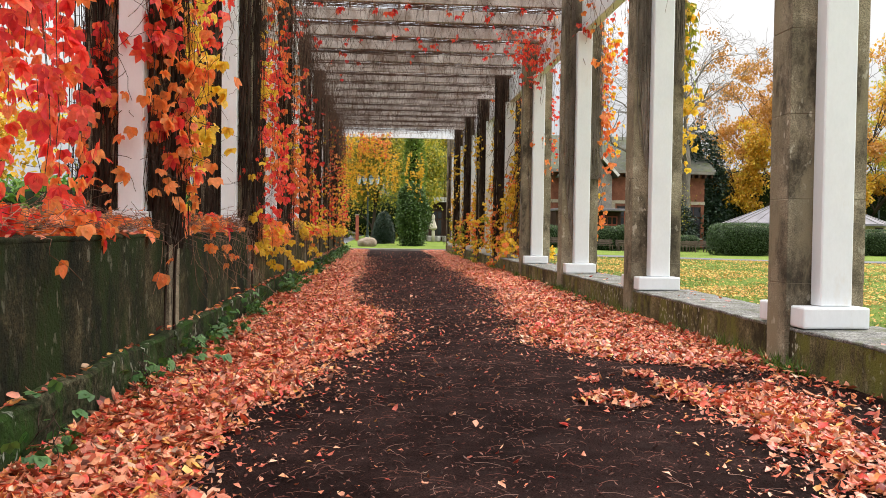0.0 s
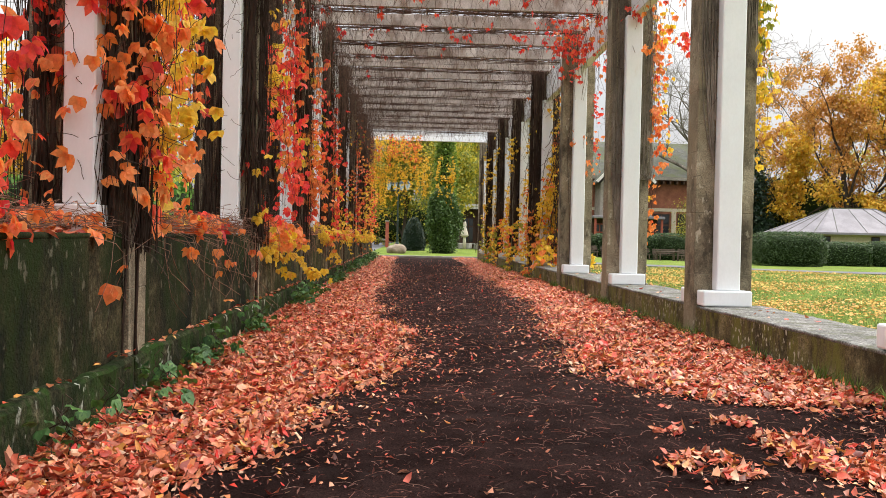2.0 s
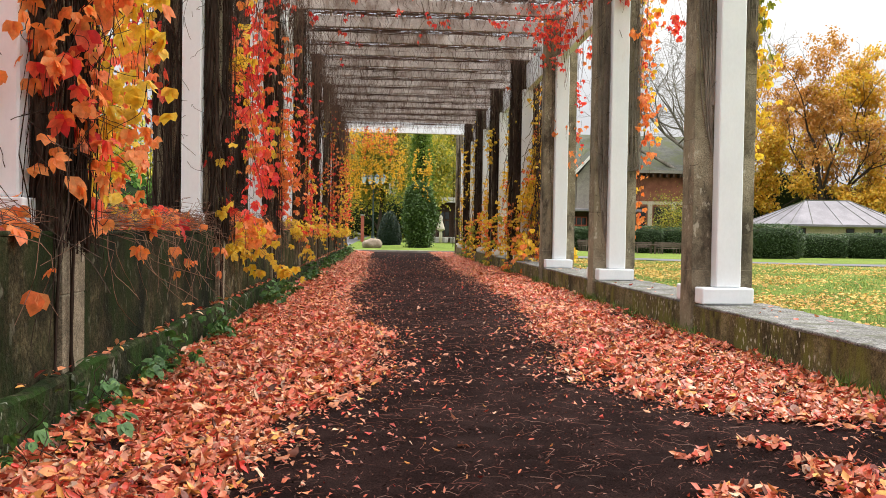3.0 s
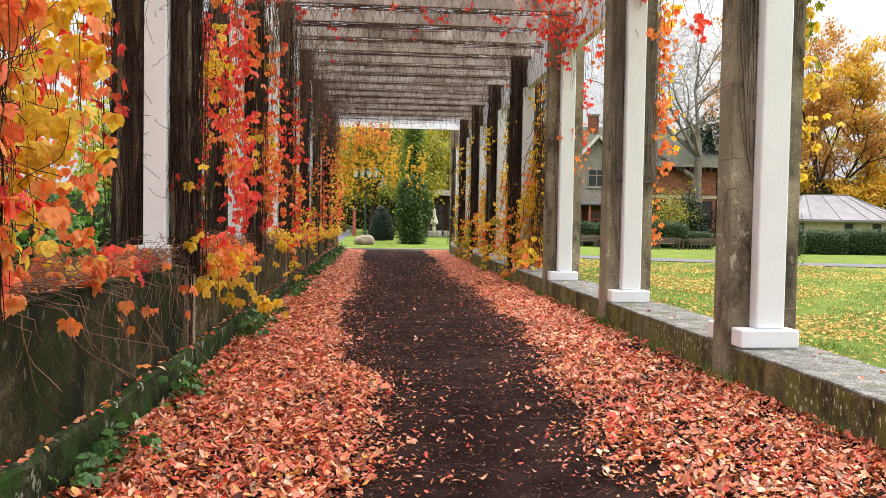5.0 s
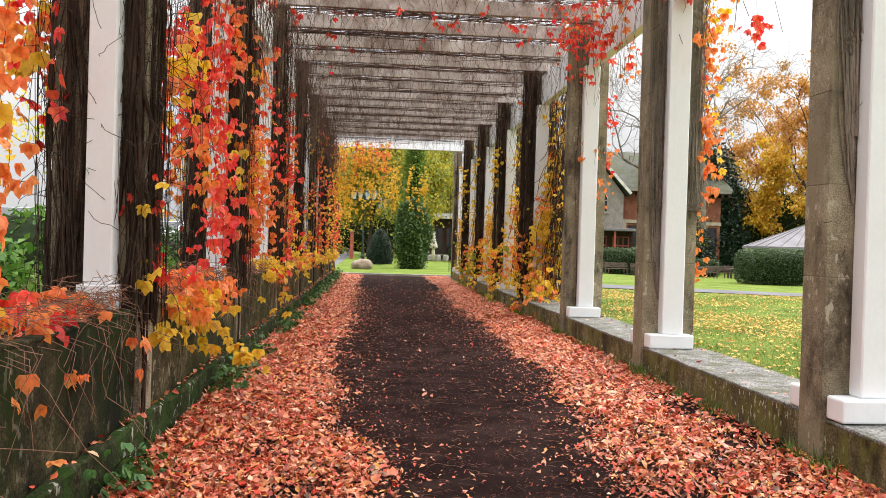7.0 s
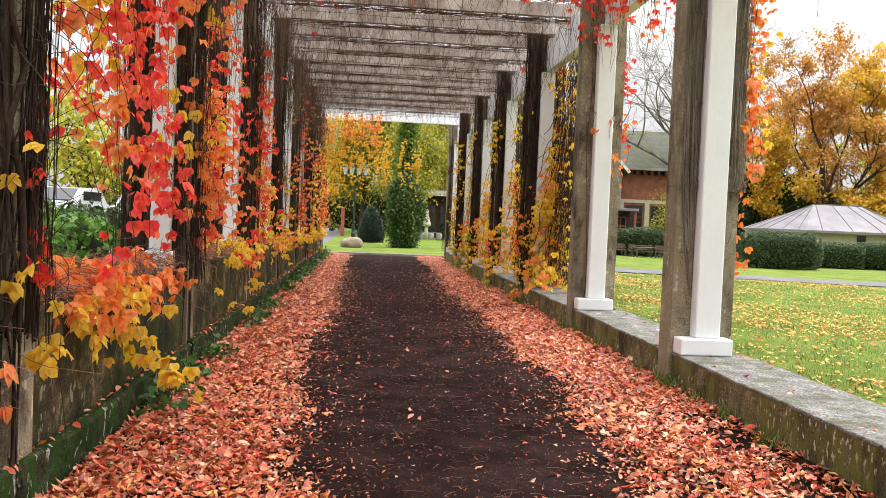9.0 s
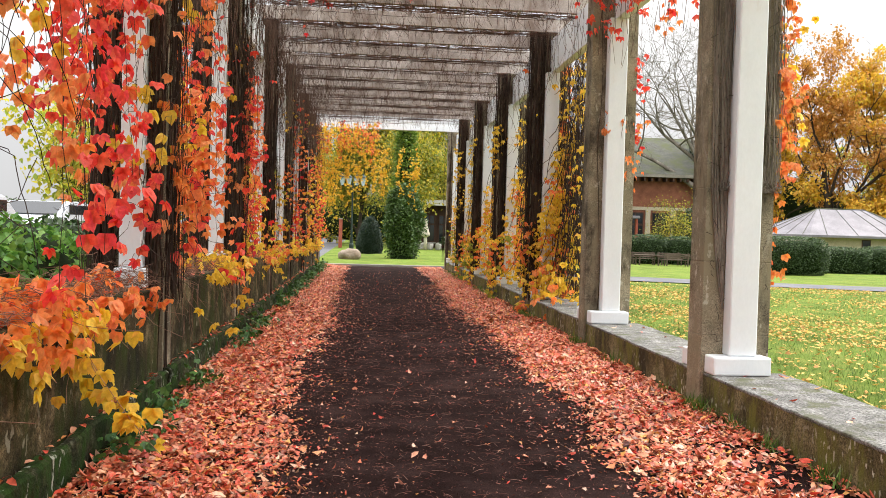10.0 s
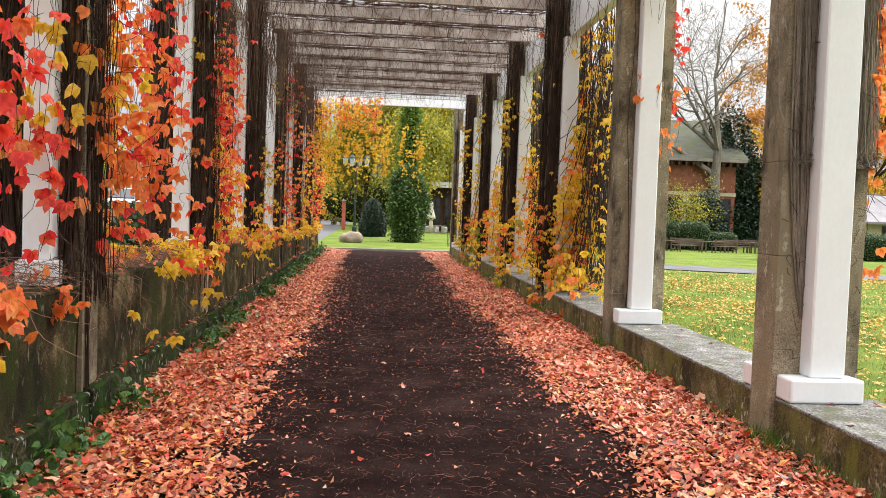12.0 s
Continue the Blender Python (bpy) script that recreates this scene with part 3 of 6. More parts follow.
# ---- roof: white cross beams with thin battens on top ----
# clean white for the lit open last bay, the shade-toned paint elsewhere
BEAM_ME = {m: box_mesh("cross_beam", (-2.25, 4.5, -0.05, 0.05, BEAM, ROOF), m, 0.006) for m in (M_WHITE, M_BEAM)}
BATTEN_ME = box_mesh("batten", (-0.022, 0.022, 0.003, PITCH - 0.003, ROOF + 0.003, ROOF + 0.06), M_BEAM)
for k in list(PILLARS)[:-1]:
    for j in range(3):
        y = pillar_y(k) + PITCH / 6 + j * PITCH / 3
        if y < 39.5:
            tagged(put("cross_beam", BEAM_ME[M_WHITE if y > 38 else M_BEAM], None, pose(0, y, 0)), "white-painted timber cross beam overhead with grey patches, toned for the roof's light", "beam", "roof beams")
    if k < 6:
        for i in range(13):
            tagged(put("batten", BATTEN_ME, None, pose(-2.0 + i * 0.52, pillar_y(k), 0)), "thin greyed white timber batten on the beams, partly toned for roof shade", "batten", "roof battens")
END_BEAM = box_mesh("end_beam", (-2.25, 4.5, -0.07, 0.07, BEAM - 0.12, ROOF + 0.18), M_WHITE, 0.008)
tagged(put("end_beam", END_BEAM, None, pose(0, 39.9, 0)), "deep white-painted timber end beam", "beam")


# ---- creeper: stems on the pillars, hanging strands, leaves ----
def around(s, x0, x1, y0, y1):
    """A place on a rectangle's outline, s in 0..1 from its near inner corner, with the outward way."""
    w, d = x1 - x0, y1 - y0
    t = (np.asarray(s) % 1.0) * 2 * (w + d)
    x = np.where(t < w, x0 + t, np.where(t < w + d, x1, np.where(t < 2 * w + d, x1 - (t - w - d), x0)))
    y = np.where(t < w, y0, np.where(t < w + d, y0 + (t - w), np.where(t < 2 * w + d, y1, y1 - (t - 2 * w - d))))
    nx = np.where(t < w, 0, np.where(t < w + d, 1, np.where(t < 2 * w + d, 0, -1)))
    ny = np.where(t < w, -1, np.where(t < w + d, 0, np.where(t < 2 * w + d, 1, 0)))
    return x, y, nx, ny


def climbing(n, x0, x1, y0, y1, z0, z1, r, thick=(0.005, 0.018), off=(0.005, 0.05), spans=((0, 1),), wander=0.035):
    """Stems that climb a pillar's faces."""
    m = 18
    z = np.linspace(z0, z1, m)[None] + r.normal(0, 0.03, (n, m))
    pick = r.integers(0, len(spans), n)
    s0 = np.array([r.uniform(*spans[i]) for i in pick])
    drift = np.cumsum(r.normal(0, wander, (n, m)), 1) * 0.4
    drift[:, 1:-1] = (drift[:, :-2] + 2 * drift[:, 1:-1] + drift[:, 2:]) / 4
    s = s0[:, None] + drift + 0.012 * np.sin(np.linspace(0, 9, m)[None] * r.uniform(0.6, 1.6, (n, 1)) + r.uniform(0, 6, (n, 1)))
    x, y, nx, ny = around(s, x0, x1, y0, y1)
    o = r.uniform(*off, (n, 1)) + np.abs(r.normal(0, 0.012, (n, m)))
    p = np.stack([x + nx * o, y + ny * o, z], -1)
    rad = (r.uniform(0, 1, (n, 1)) ** 2 * (thick[1] - thick[0]) + thick[0]) * np.linspace(1.2, 0.6, m)[None]
    return p, rad


def fuzz(n, x0, x1, y0, y1, z0, z1, r, spans=((0, 1),), length=(0.12, 0.7)):
    """Thin curly twigs that stick out of a pillar's mat of stems."""
    m = 10
    pick = r.integers(0, len(spans), n)
    x, y, nx, ny = around(np.array([r.uniform(*spans[i]) for i in pick]), x0, x1, y0, y1)
    out = np.stack([nx, ny, np.zeros(n)], -1).astype(float)
    start = np.stack([x, y, r.uniform(z0, z1, n)], -1) + out * r.uniform(0.0, 0.05, (n, 1))
    d = out * 0.35 + np.stack([r.normal(0, 0.5, n), r.normal(0, 0.5, n), r.normal(-0.1, 0.8, n)], -1)
    step = d[:, None] / np.linalg.norm(d, axis=1)[:, None, None] + np.cumsum(r.normal(0, 0.3, (n, m, 3)), 1)
    step /= np.linalg.norm(step, axis=2, keepdims=True) + 1e-9
    p = start[:, None] + np.cumsum(step, 1) * (r.uniform(*length, (n, 1, 1)) / m)
    off = ((p - start[:, None]) * out[:, None]).sum(2, keepdims=True)
    p += out[:, None] * np.maximum(0.004 - off, 0)
    far = np.maximum(off - 0.22, 0)
    return p - out[:, None] * far * 0.8


def hanging(n, xs, ys, tops, lengths, r, sway=0.12):
    """Thin strands that hang from their tops."""
    m = 10
    t = np.linspace(0, 1, m)[None]
    ln = r.uniform(*lengths, (n, 1))
    a = r.uniform(0, 6.283, (n, 1))
    bend = sway * (t ** 1.5) * r.normal(0.4, 1, (n, 1)) + 0.04 * np.sin(t * 9 + a)
    x = r.uniform(*xs, (n, 1)) + bend * np.cos(a) + np.cumsum(r.normal(0, 0.014, (n, m)), 1)
    y = r.uniform(*ys, (n, 1)) + bend * np.sin(a) + np.cumsum(r.normal(0, 0.014, (n, m)), 1)
    z = r.uniform(*tops, (n, 1)) - ln * t
    return np.stack([x, y, z], -1)


def along(paths, gap, r, start=0.15, jitter=0.04):
    """Places along strands, about gap apart."""
    out = []
    for p in paths:
        ln = np.linalg.norm(np.diff(p, axis=0), axis=1).sum()
        k = max(2, int(ln / gap))
        u = r.uniform(start, 1, k)
        knot = r.uniform(start, 1, max(1, k // 5))
        u = np.where(r.random(k) < 0.75, knot[r.integers(0, len(knot), k)] + r.normal(0, 0.035, k), u)
        u = np.clip(np.sort(u), 0, 1) * (len(p) - 1)
        i = np.minimum(u.astype(int), len(p) - 2)
        f = (u - i)[:, None]
        out.append(p[i] * (1 - f) + p[i + 1] * f)
    return np.concatenate(out) + r.normal(0, jitter, (sum(map(len, out)), 3))


TINTS = ("red", "orange", "yellow", "lime")
WORDS = {"red": "scarlet", "orange": "orange", "yellow": "golden yellow", "lime": "lime green"}
SINGLE = {}
for _c in TINTS:
    for _i, _t in enumerate((CREEPER, THREE)):
        SINGLE[_c, _i] = mesh_np("leaf", *_t, bpy.data.materials[LEAF[_c].name])


def vine(label, at, stems, strands, leaves, seed, singles=0, near=(0, 0, 0), own=0):
    """A creeper: its stems, its hanging strands and its leaves by tint. leaves: tint -> (places, size)."""
    v = thing("creeper_vine", label, "climbing plant", at, group="creepers on the pergola")
    back = -np.array(at, float)
    if stems is not None:
        p, rad = stems
        bark = M_TWIG if "roof" in label else M_BARK_GREY if "grey" in label else M_BARK
        own = 14 if singles else own
        for j in range(own):
            put("stem", tube_mesh("stem", p[j:j + 1] + back, rad[j:j + 1] * 1.15, bark, 5), v)
        put("stem_tangle", tube_mesh("stem_tangle", p[own:] + back, rad[own:], bark, 3), v, None, "matted woody creeper stems")["kind"] = "stuff"
    if strands is not None and len(strands):
        strands = strands[:, ::3] if at[1] > 22 else strands
        rad = np.full(strands.shape[:2], 0.0022 if "mound" in label else 0.0026)
        put("twig_tangle", tube_mesh("twig_tangle", strands + back, rad, M_TWIG_PALE if "mound" in label else M_BARK, 3), v, None, "thin hanging twigs")["kind"] = "stuff"
    r = np.random.default_rng(seed + 500)
    for c, (pl, size) in leaves.items():
        if not len(pl):
            continue
        pl = np.asarray(pl)
        d = np.linalg.norm(pl - np.array(near), axis=1)
        order = np.argsort(d)
        k = min(singles, len(pl))
        for j in order[:k]:
            m = Matrix.Translation(pl[j] + back) @ Euler((-1.05 + r.normal(0, 0.35), r.normal(0, 0.4), r.normal(0, 0.9) + (0 if r.random() < 0.7 else 3.1)), "XYZ").to_matrix().to_4x4() @ Matrix.Scale(r.uniform(*size), 4)
            put("leaf", SINGLE[c, int(r.random() < 0.45)], v, m)
        rest = pl[order[k:]]
        if len(rest):
            half = r.random(len(rest)) < 0.3
            for tpl, sel in ((CREEPER if at[1] < 12 else CREEPER_LITE, half), (THREE if at[1] < 17 else CREEPER_LITE, ~half)):
                if sel.any():
                    ob = put("foliage", leaf_mesh("foliage", tpl, rest[sel] + back, LEAF[c], size, 0.75, seed + len(rest)), v, None, WORDS[c] + " leaves")
                    ob["kind"] = "stuff"
    return v


def left_tints(y, z, r):
    """Which tint grows where along the parapet row: scarlet and orange first, gold further on."""
    t = np.clip((y - 7) / 16, 0, 1)
    high = 0.12 * (z > 3)
    w = {"red": 0.72 - 0.56 * t + high, "orange": 0.4 - 0.04 * t, "yellow": 0.03 + 0.36 * t, "lime": 0.0 + 0.02 * t}
    p = np.array([w[c] for c in TINTS])
    return TINTS[r.choice(4, p=p / p.sum())]


# clumps of one tint: number, x span, y span from the pillar, tops, lengths, tint
SPECIAL = {
    -1: [(13, (-1.75, -1.5), (0.6, 1.3), (2.6, 5.4), (1.2, 2.4), "yellow"), (7, (-1.5, -1.38), (-0.25, 0.2), (2.6, 4.4), (0.9, 1.8), "orange"), (7, (-2.4, -2.0), (0.8, 2.6), (1.9, 3.2), (0.7, 1.7), "red"), (15, (-2.4, -1.9), (0.5, 2.6), (2.6, 5.3), (1.0, 2.4), "red"), (20, (-2.4, -1.9), (0.6, 3.2), (2.0, 4.6), (0.7, 2.0), "orange")],
    -2: [(22, (-2.3, -1.8), (0.6, 3.9), (2.2, 5.4), (1.0, 2.4), "orange"), (16, (-2.2, -1.7), (0.8, 4.0), (2.6, 5.4), (1.0, 2.6), "red"), (14, (-2.3, -1.7), (0.6, 3.9), (1.6, 3.4), (0.6, 1.8), "red")],
    0: [(8, (-2.4, -1.9), (0.9, 3.4), (3.2, 5.4), (0.7, 1.7), "orange"), (7, (-2.2, -1.7), (2.6, 3.6), (3.4, 5.4), (0.8, 1.8), "red"), (3, (-1.7, -1.5), (1.1, 1.5), (3.0, 4.6), (1.0, 1.6), "yellow")],
    1: [(17, (-2.0, -1.6), (0.5, 3.0), (2.4, 5.2), (0.9, 2.4), "orange"), (9, (-2.0, -1.6), (0.8, 3.2), (2.6, 5.4), (0.9, 2.2), "red"), (5, (-1.55, -1.42), (0.0, 0.3), (2.2, 3.2), (0.8, 1.6), "orange"), (4, (-1.8, -1.6), (0.8, 1.6), (3.4, 5.0), (1.0, 1.8), "yellow")],
    2: [(8, (-1.6, -1.4), (0.3, 0.9), (1.4, 2.0), (0.5, 1.2), "yellow"), (6, (-1.7, -1.5), (0.4, 2.4), (2.4, 4.8), (0.8, 1.8), "orange")],
}
# parapet row: every pillar wrapped, strands in front of it and in the bay behind it
for k in range(-2, 8):
    r = np.random.default_rng(100 + k)
    y = pillar_y(k, "left")
    far = y > 26
    stems = climbing(80 if not far else 56, L_OUT, L_IN, y - HALF, y + HALF, 1.0, 5.9, r, (0.004, 0.02), (0.0, 0.03), ((0, 1), (0.02, 0.32), (0.0, 1.0)), 0.03)
    weave = climbing(100 if not far else 40, L_OUT, L_IN, y - HALF, y + HALF, 1.0, 5.9, r, (0.002, 0.007), (0.0, 0.06), ((0, 1),), 0.07)
    stems = (np.concatenate([stems[0], weave[0]]), np.concatenate([stems[1], weave[1]]))
    root = climbing(6, L_OUT, L_IN, y - HALF, y + HALF, 0.05, 5.6, r, (0.003, 0.012), (0.0, 0.03), ((0.3, 0.4),), 0.015)
    stems = (np.concatenate([stems[0], root[0]]), np.concatenate([stems[1], root[1]]))
    loose = climbing(64, L_OUT - 0.05, L_IN + 0.03, y - HALF - 0.06, y + HALF + 0.05, 0.95, 5.7, r, (0.0015, 0.0045), (0.0, 0.1), ((0, 1),), 0.035)
    stems = (np.concatenate([stems[0], loose[0]]), np.concatenate([stems[1], loose[1]]))
    groups = []
    # clumps of strands: (x span, y span, top span, length span, number)
    for _ in range(4 if not far else 5):
        cy = y + r.choice([r.uniform(-0.5, 0.45), r.uniform(0.4, 3.6)], p=[0.55, 0.45])
        cx = r.choice([-1.42, -1.62, -1.95, -2.3], p=[0.34, 0.26, 0.22, 0.18])
        groups.append(hanging(int(r.integers(4, 9)), (cx - 0.08, cx + 0.1), (cy - 0.22, cy + 0.22), (3.0, 5.6), (0.9, 3.4), r))
    groups.append(hanging(9 if y < 12 else 6, (-2.5, -2.1), (y + 0.3, y + 4.0), (3.2, 5.7), (1.0, 3.6), r))
    groups.append(hanging(5, (-1.62, -1.36), (y - 0.3, y + 0.4), (1.6, 2.6), (0.7, 1.6), r, 0.08))
    if far:
        groups.append(hanging(9, (-1.7, -1.35), (y - 0.8, y + 0.8), (1.5, 4.0), (0.8, 2.4), r))
    special = SPECIAL.get(k, [])
    for num, xs, ys, tops, lens, _c in special:
        groups.append(hanging(num, xs, (y + ys[0], y + ys[1]), tops, lens, r, 0.1))
    # most strands end above the parapet
    for g in groups:
        low = 1.25 + r.exponential(0.18, (len(g), 1)) - (r.random((len(g), 1)) < 0.12) * r.uniform(0.2, 0.9, (len(g), 1))
        if k == 0:
            low = np.where(g[:, :1, 0] < -1.75, 2.3 + r.exponential(0.4, (len(g), 1)), low)
        top, bottom = g[:, :1, 2].copy(), g[:, -1:, 2]
        g[:, :, 2] = top - (top - g[:, :, 2]) * np.clip((top - low) / (top - bottom), 0.12, 1)
    strands = np.concatenate(groups)
    leaves = {c: [] for c in TINTS}
    for gi, g in enumerate(groups):
        at = gi - (len(groups) - len(special))
        for p in g:
            c = special[at][5] if at >= 0 else left_tints(p[0, 1], p[0, 2] - 0.5, r)
            leaves[c].append(along([p], 0.08 if at >= 0 else 0.1 if not far else 0.13, r, r.uniform(0.05, 0.5), 0.1))
    leaves = {c: (np.concatenate(v) if v else [], (0.06, 0.14) if not far else (0.06, 0.12)) for c, v in leaves.items()}
    strands = np.concatenate([strands, fuzz(340 if k < 3 else 120, L_OUT, L_IN, y - HALF, y + HALF, 1.1, 5.7, r), fuzz(170 if k < 3 else 60, L_OUT, L_IN + 0.04, y - HALF - 0.22, y + HALF + 0.22, 1.3, 5.6, r, ((0, 1),), (0.3, 1.3))])
    vine("creeper in autumn colour, dark stems wrapped round a stone pillar", (-1.8, y, 0), stems, strands, leaves, 10 + k, 26 if -1 <= k <= 2 else 0, (0.3, y - 2.5, 1.8))

# cascades over the parapet's top
for k in range(-3, 7):
    r = np.random.default_rng(300 + k)
    y0, y1 = pillar_y(k, "left") + HALF, pillar_y(k + 1, "left") - HALF
    n = (4, 14, 18, 20, 14, 12, 14, 14, 14, 14)[k + 3]
    m = 8
    t = np.linspace(0, 1, m)[None]
    yy = r.uniform(y0, y1, (n, 1))
    if k in (1, 2):
        yy = np.where(r.random((n, 1)) < 0.8, r.uniform(y1 - 1.4, y1, (n, 1)), yy)
    if k == 0:
        yy = np.where(r.random((n, 1)) < 0.85, r.uniform(y0 + 0.5, y1 - 1.0, (n, 1)), yy)
    x = -1.95 + (0.62 if k >= 0 else 0.36) * np.minimum(t * 1.5, 1) * r.uniform(0.6, 1.05, (n, 1)) + r.normal(0, 0.03, (n, m))
    z = L_TOP + 0.06 + r.uniform(0.03, 0.18, (n, 1)) * np.sin(np.minimum(t * 1.6, 1) * 3.14) - r.uniform(0.02, 0.32 if k >= 0 else 0.08, (n, 1)) * np.clip(t * 2 - 1.1, 0, 1)
    p = np.stack([x, yy + r.normal(0, 0.12, (n, 1)) * t + r.normal(0, 0.03, (n, m)), z], -1)
    n2 = 330 if k in (-1, 0) else 170
    tw = np.stack([r.uniform(-2.05, -1.5, (n2, 1)) + r.normal(0, 0.05, (n2, m)), r.uniform(y0 + 0.2, y1 - 0.2, (n2, 1)) + np.linspace(-0.25, 0.25, m)[None] + r.normal(0, 0.03, (n2, m)), L_TOP + 0.015 + np.abs(r.normal(0, 0.09, (n2, 1))) * np.sin(np.linspace(0.3, 2.9, m))[None] + np.abs(r.normal(0, 0.03, (n2, m)))], -1)
    # dead twigs trailing down the parapet's face
    n3 = (0, 4, 44, 18, 30, 16, 14, 12, 12, 12)[k + 3]
    tr = hanging(n3, (-1.54, -1.4), (y0 + 0.1, y1 - 0.1), (L_TOP - 0.05, L_TOP + 0.12), (0.2, 0.9), r, 0.5)[:, ::1][:, :m] if n3 else np.zeros((0, m, 3))
    tr[:, :, 1] += np.cumsum(np.cumsum(r.normal(0, 0.02, (n3, m)), 1), 1)
    tr[:, :, 0] = np.maximum(tr[:, :, 0], -1.44)
    tr[:, 0, 0] = -1.62
    leaves = {c: [] for c in TINTS}
    for q in p:
        yq = q[0, 1]
        w = (0.4, 0.55, 0.05) if yq < 7.2 else (0.12, 0.6, 0.28) if yq < 11.4 else (0.14, 0.78, 0.08) if yq < 15.4 else (0.05, 0.5, 0.45) if yq < 17 else (0.0, 0.15, 0.85)
        c = TINTS[r.choice(3, p=w)]
        leaves[c].append(along([q], 0.05, r, 0.1, 0.055))
    if n3:
        trail = tr[np.argsort(tr[:, 0, 1])[:9]] if k == 0 else tr[:min(5, max(2, n3 // 9))]
        leaves["yellow" if k >= 0 else "orange"].append(along(trail, 0.1 if k == 0 else 0.3, r, 0.3, 0.05))
        leaves["orange"].append(np.stack([r.uniform(-1.95, -1.55, 40), r.uniform(y0, y1, 40), np.full(40, L_TOP + 0.12)], -1))
    leaves = {c: (np.concatenate(v) if v else [], (0.07, 0.13)) for c, v in leaves.items()}
    vine("mound of autumn creeper spilling over the parapet top", (-1.8, (y0 + y1) / 2, L_TOP), None, np.concatenate([p, tw, tr]), leaves, 40 + k, 30 if 0 <= k <= 1 else 0, (0.3, y0, 1.2))

# open row: bare stone first, more and more stems further on
RIGHT = {-1: (0, 0), 0: (70, 0), 1: (64, 1), 2: (2, 2), 3: (96, 3), 4: (84, 4), 5: (80, 5), 6: (70, 5), 7: (10, 6)}
for k, (n, style) in RIGHT.items():
    if not n:
        continue
    r = np.random.default_rng(600 + k)
    y = pillar_y(k)
    spans = ((0.03, 0.098), (0.05, 0.098), (0.245, 0.33)) if k == 0 else ((0.045, 0.098), (0.245, 0.34), (0.25, 0.45)) if k == 1 else ((0, 0.098), (0.245, 1))
    stems = climbing(n, R_IN, R_OUT, y - HALF, y + HALF, 0.36, 5.9, r, (0.002, 0.0065) if k < 3 else (0.004, 0.022), (0.0, 0.02) if k < 1 else (0.0, 0.05), spans, 0.016 if k < 1 else 0.025)
    if k >= 1 and k != 2:
        web = climbing(34, R_IN - 0.01, R_OUT + 0.03, y - HALF - 0.01, y + HALF + 0.03, 0.36, 5.8, r, (0.002, 0.005), (0.0, 0.05 if k == 1 else 0.1), spans, 0.04)
        stems = (np.concatenate([stems[0], web[0]]), np.concatenate([stems[1], web[1]]))
    if k in (0, 1):
        m, foot = stems[0].shape[1], 2.0 if k == 0 else 0.95
        stems[0][:, :, 2] = np.maximum(stems[0][:, :, 2], foot + 1.2 + 0.02 * np.arange(m)[None])
        t = np.linspace(0, 1, m)[None]
        cnt = 15
        goal = r.uniform(R_IN + 0.02, 3.9, (cnt, 1))
        bend = 1 - np.exp(-t * r.uniform(3, 9, (cnt, 1)))
        x = 3.905 + (goal - 3.905) * bend + np.cumsum(r.normal(0, 0.006, (cnt, m)), 1)
        z = foot + r.uniform(0, 0.7, (cnt, 1)) + (5.6 - foot) * t
        p = np.stack([np.clip(x, R_IN - 0.01, 3.915), np.full((cnt, m), y - HALF - 0.012) - np.abs(r.normal(0, 0.006, (cnt, m))), z], -1)
        stems = (np.concatenate([p, stems[0]]), np.concatenate([np.repeat(r.uniform(0.003, 0.0085, (cnt, 1)), m, 1) * np.linspace(1.2, 0.6, m)[None], stems[1]]))
    leaves = {c: [] for c in TINTS}
    strands = []

    def grow(num, xs, ys, tops, lens, tints, gap=0.08, sway=0.1):
        gap *= 1.35
        xs = (xs[0] + 0.08, xs[1] + 0.08)
        g = hanging(num, xs, ys, tops, lens, r, sway)
        strands.append(g)
        for p in g:
            leaves[tints[int(r.integers(0, len(tints)))]].append(along([p], gap, r, 0.1, 0.085))

    if style == 0:
        grow(16, (4.34, 4.46), (y - 0.1, y + 0.3), (4.0, 5.4), (0.6, 2.2), ("lime", "lime", "lime", "yellow"), 0.06)
        grow(3, (4.38, 4.5), (y, y + 0.3), (2.7, 3.0), (0.5, 0.8), ("lime", "yellow"), 0.05)
        grow(6, (3.9, 4.4), (y - 1.2, y + 0.3), (5.3, 6.0), (0.3, 0.8), ("red", "orange"), 0.08)
    if style == 1:
        grow(16, (4.36, 4.66), (y - 0.1, y + 0.45), (3.4, 5.6), (0.8, 2.8), ("orange", "orange", "yellow"), 0.06)
        grow(6, (4.36, 4.55), (y - 0.1, y + 0.3), (1.9, 2.9), (0.6, 1.2), ("yellow", "orange"), 0.09)
        grow(12, (3.9, 4.7), (y - 1.6, y + 0.8), (5.0, 5.9), (0.4, 1.6), ("red", "red", "orange"), 0.07)
    if style == 2:
        grow(24, (3.3, 4.3), (y - 2.6, y - 0.2), (5.2, 6.0), (0.3, 1.1), ("red", "red", "orange"), 0.06)
        grow(13, (2.4, 3.7), (y - 1.4, y + 0.2), (5.5, 5.95), (0.2, 0.5), ("red",), 0.06)
        grow(6, (4.2, 4.5), (y - 0.2, y + 0.2), (3.4, 5.3), (0.8, 2.0), ("red", "orange"), 0.08)
        grow(3, (3.7, 4.2), (y - 0.35, y - 0.2), (3.4, 4.6), (1.0, 1.8), ("orange", "red"), 0.16)
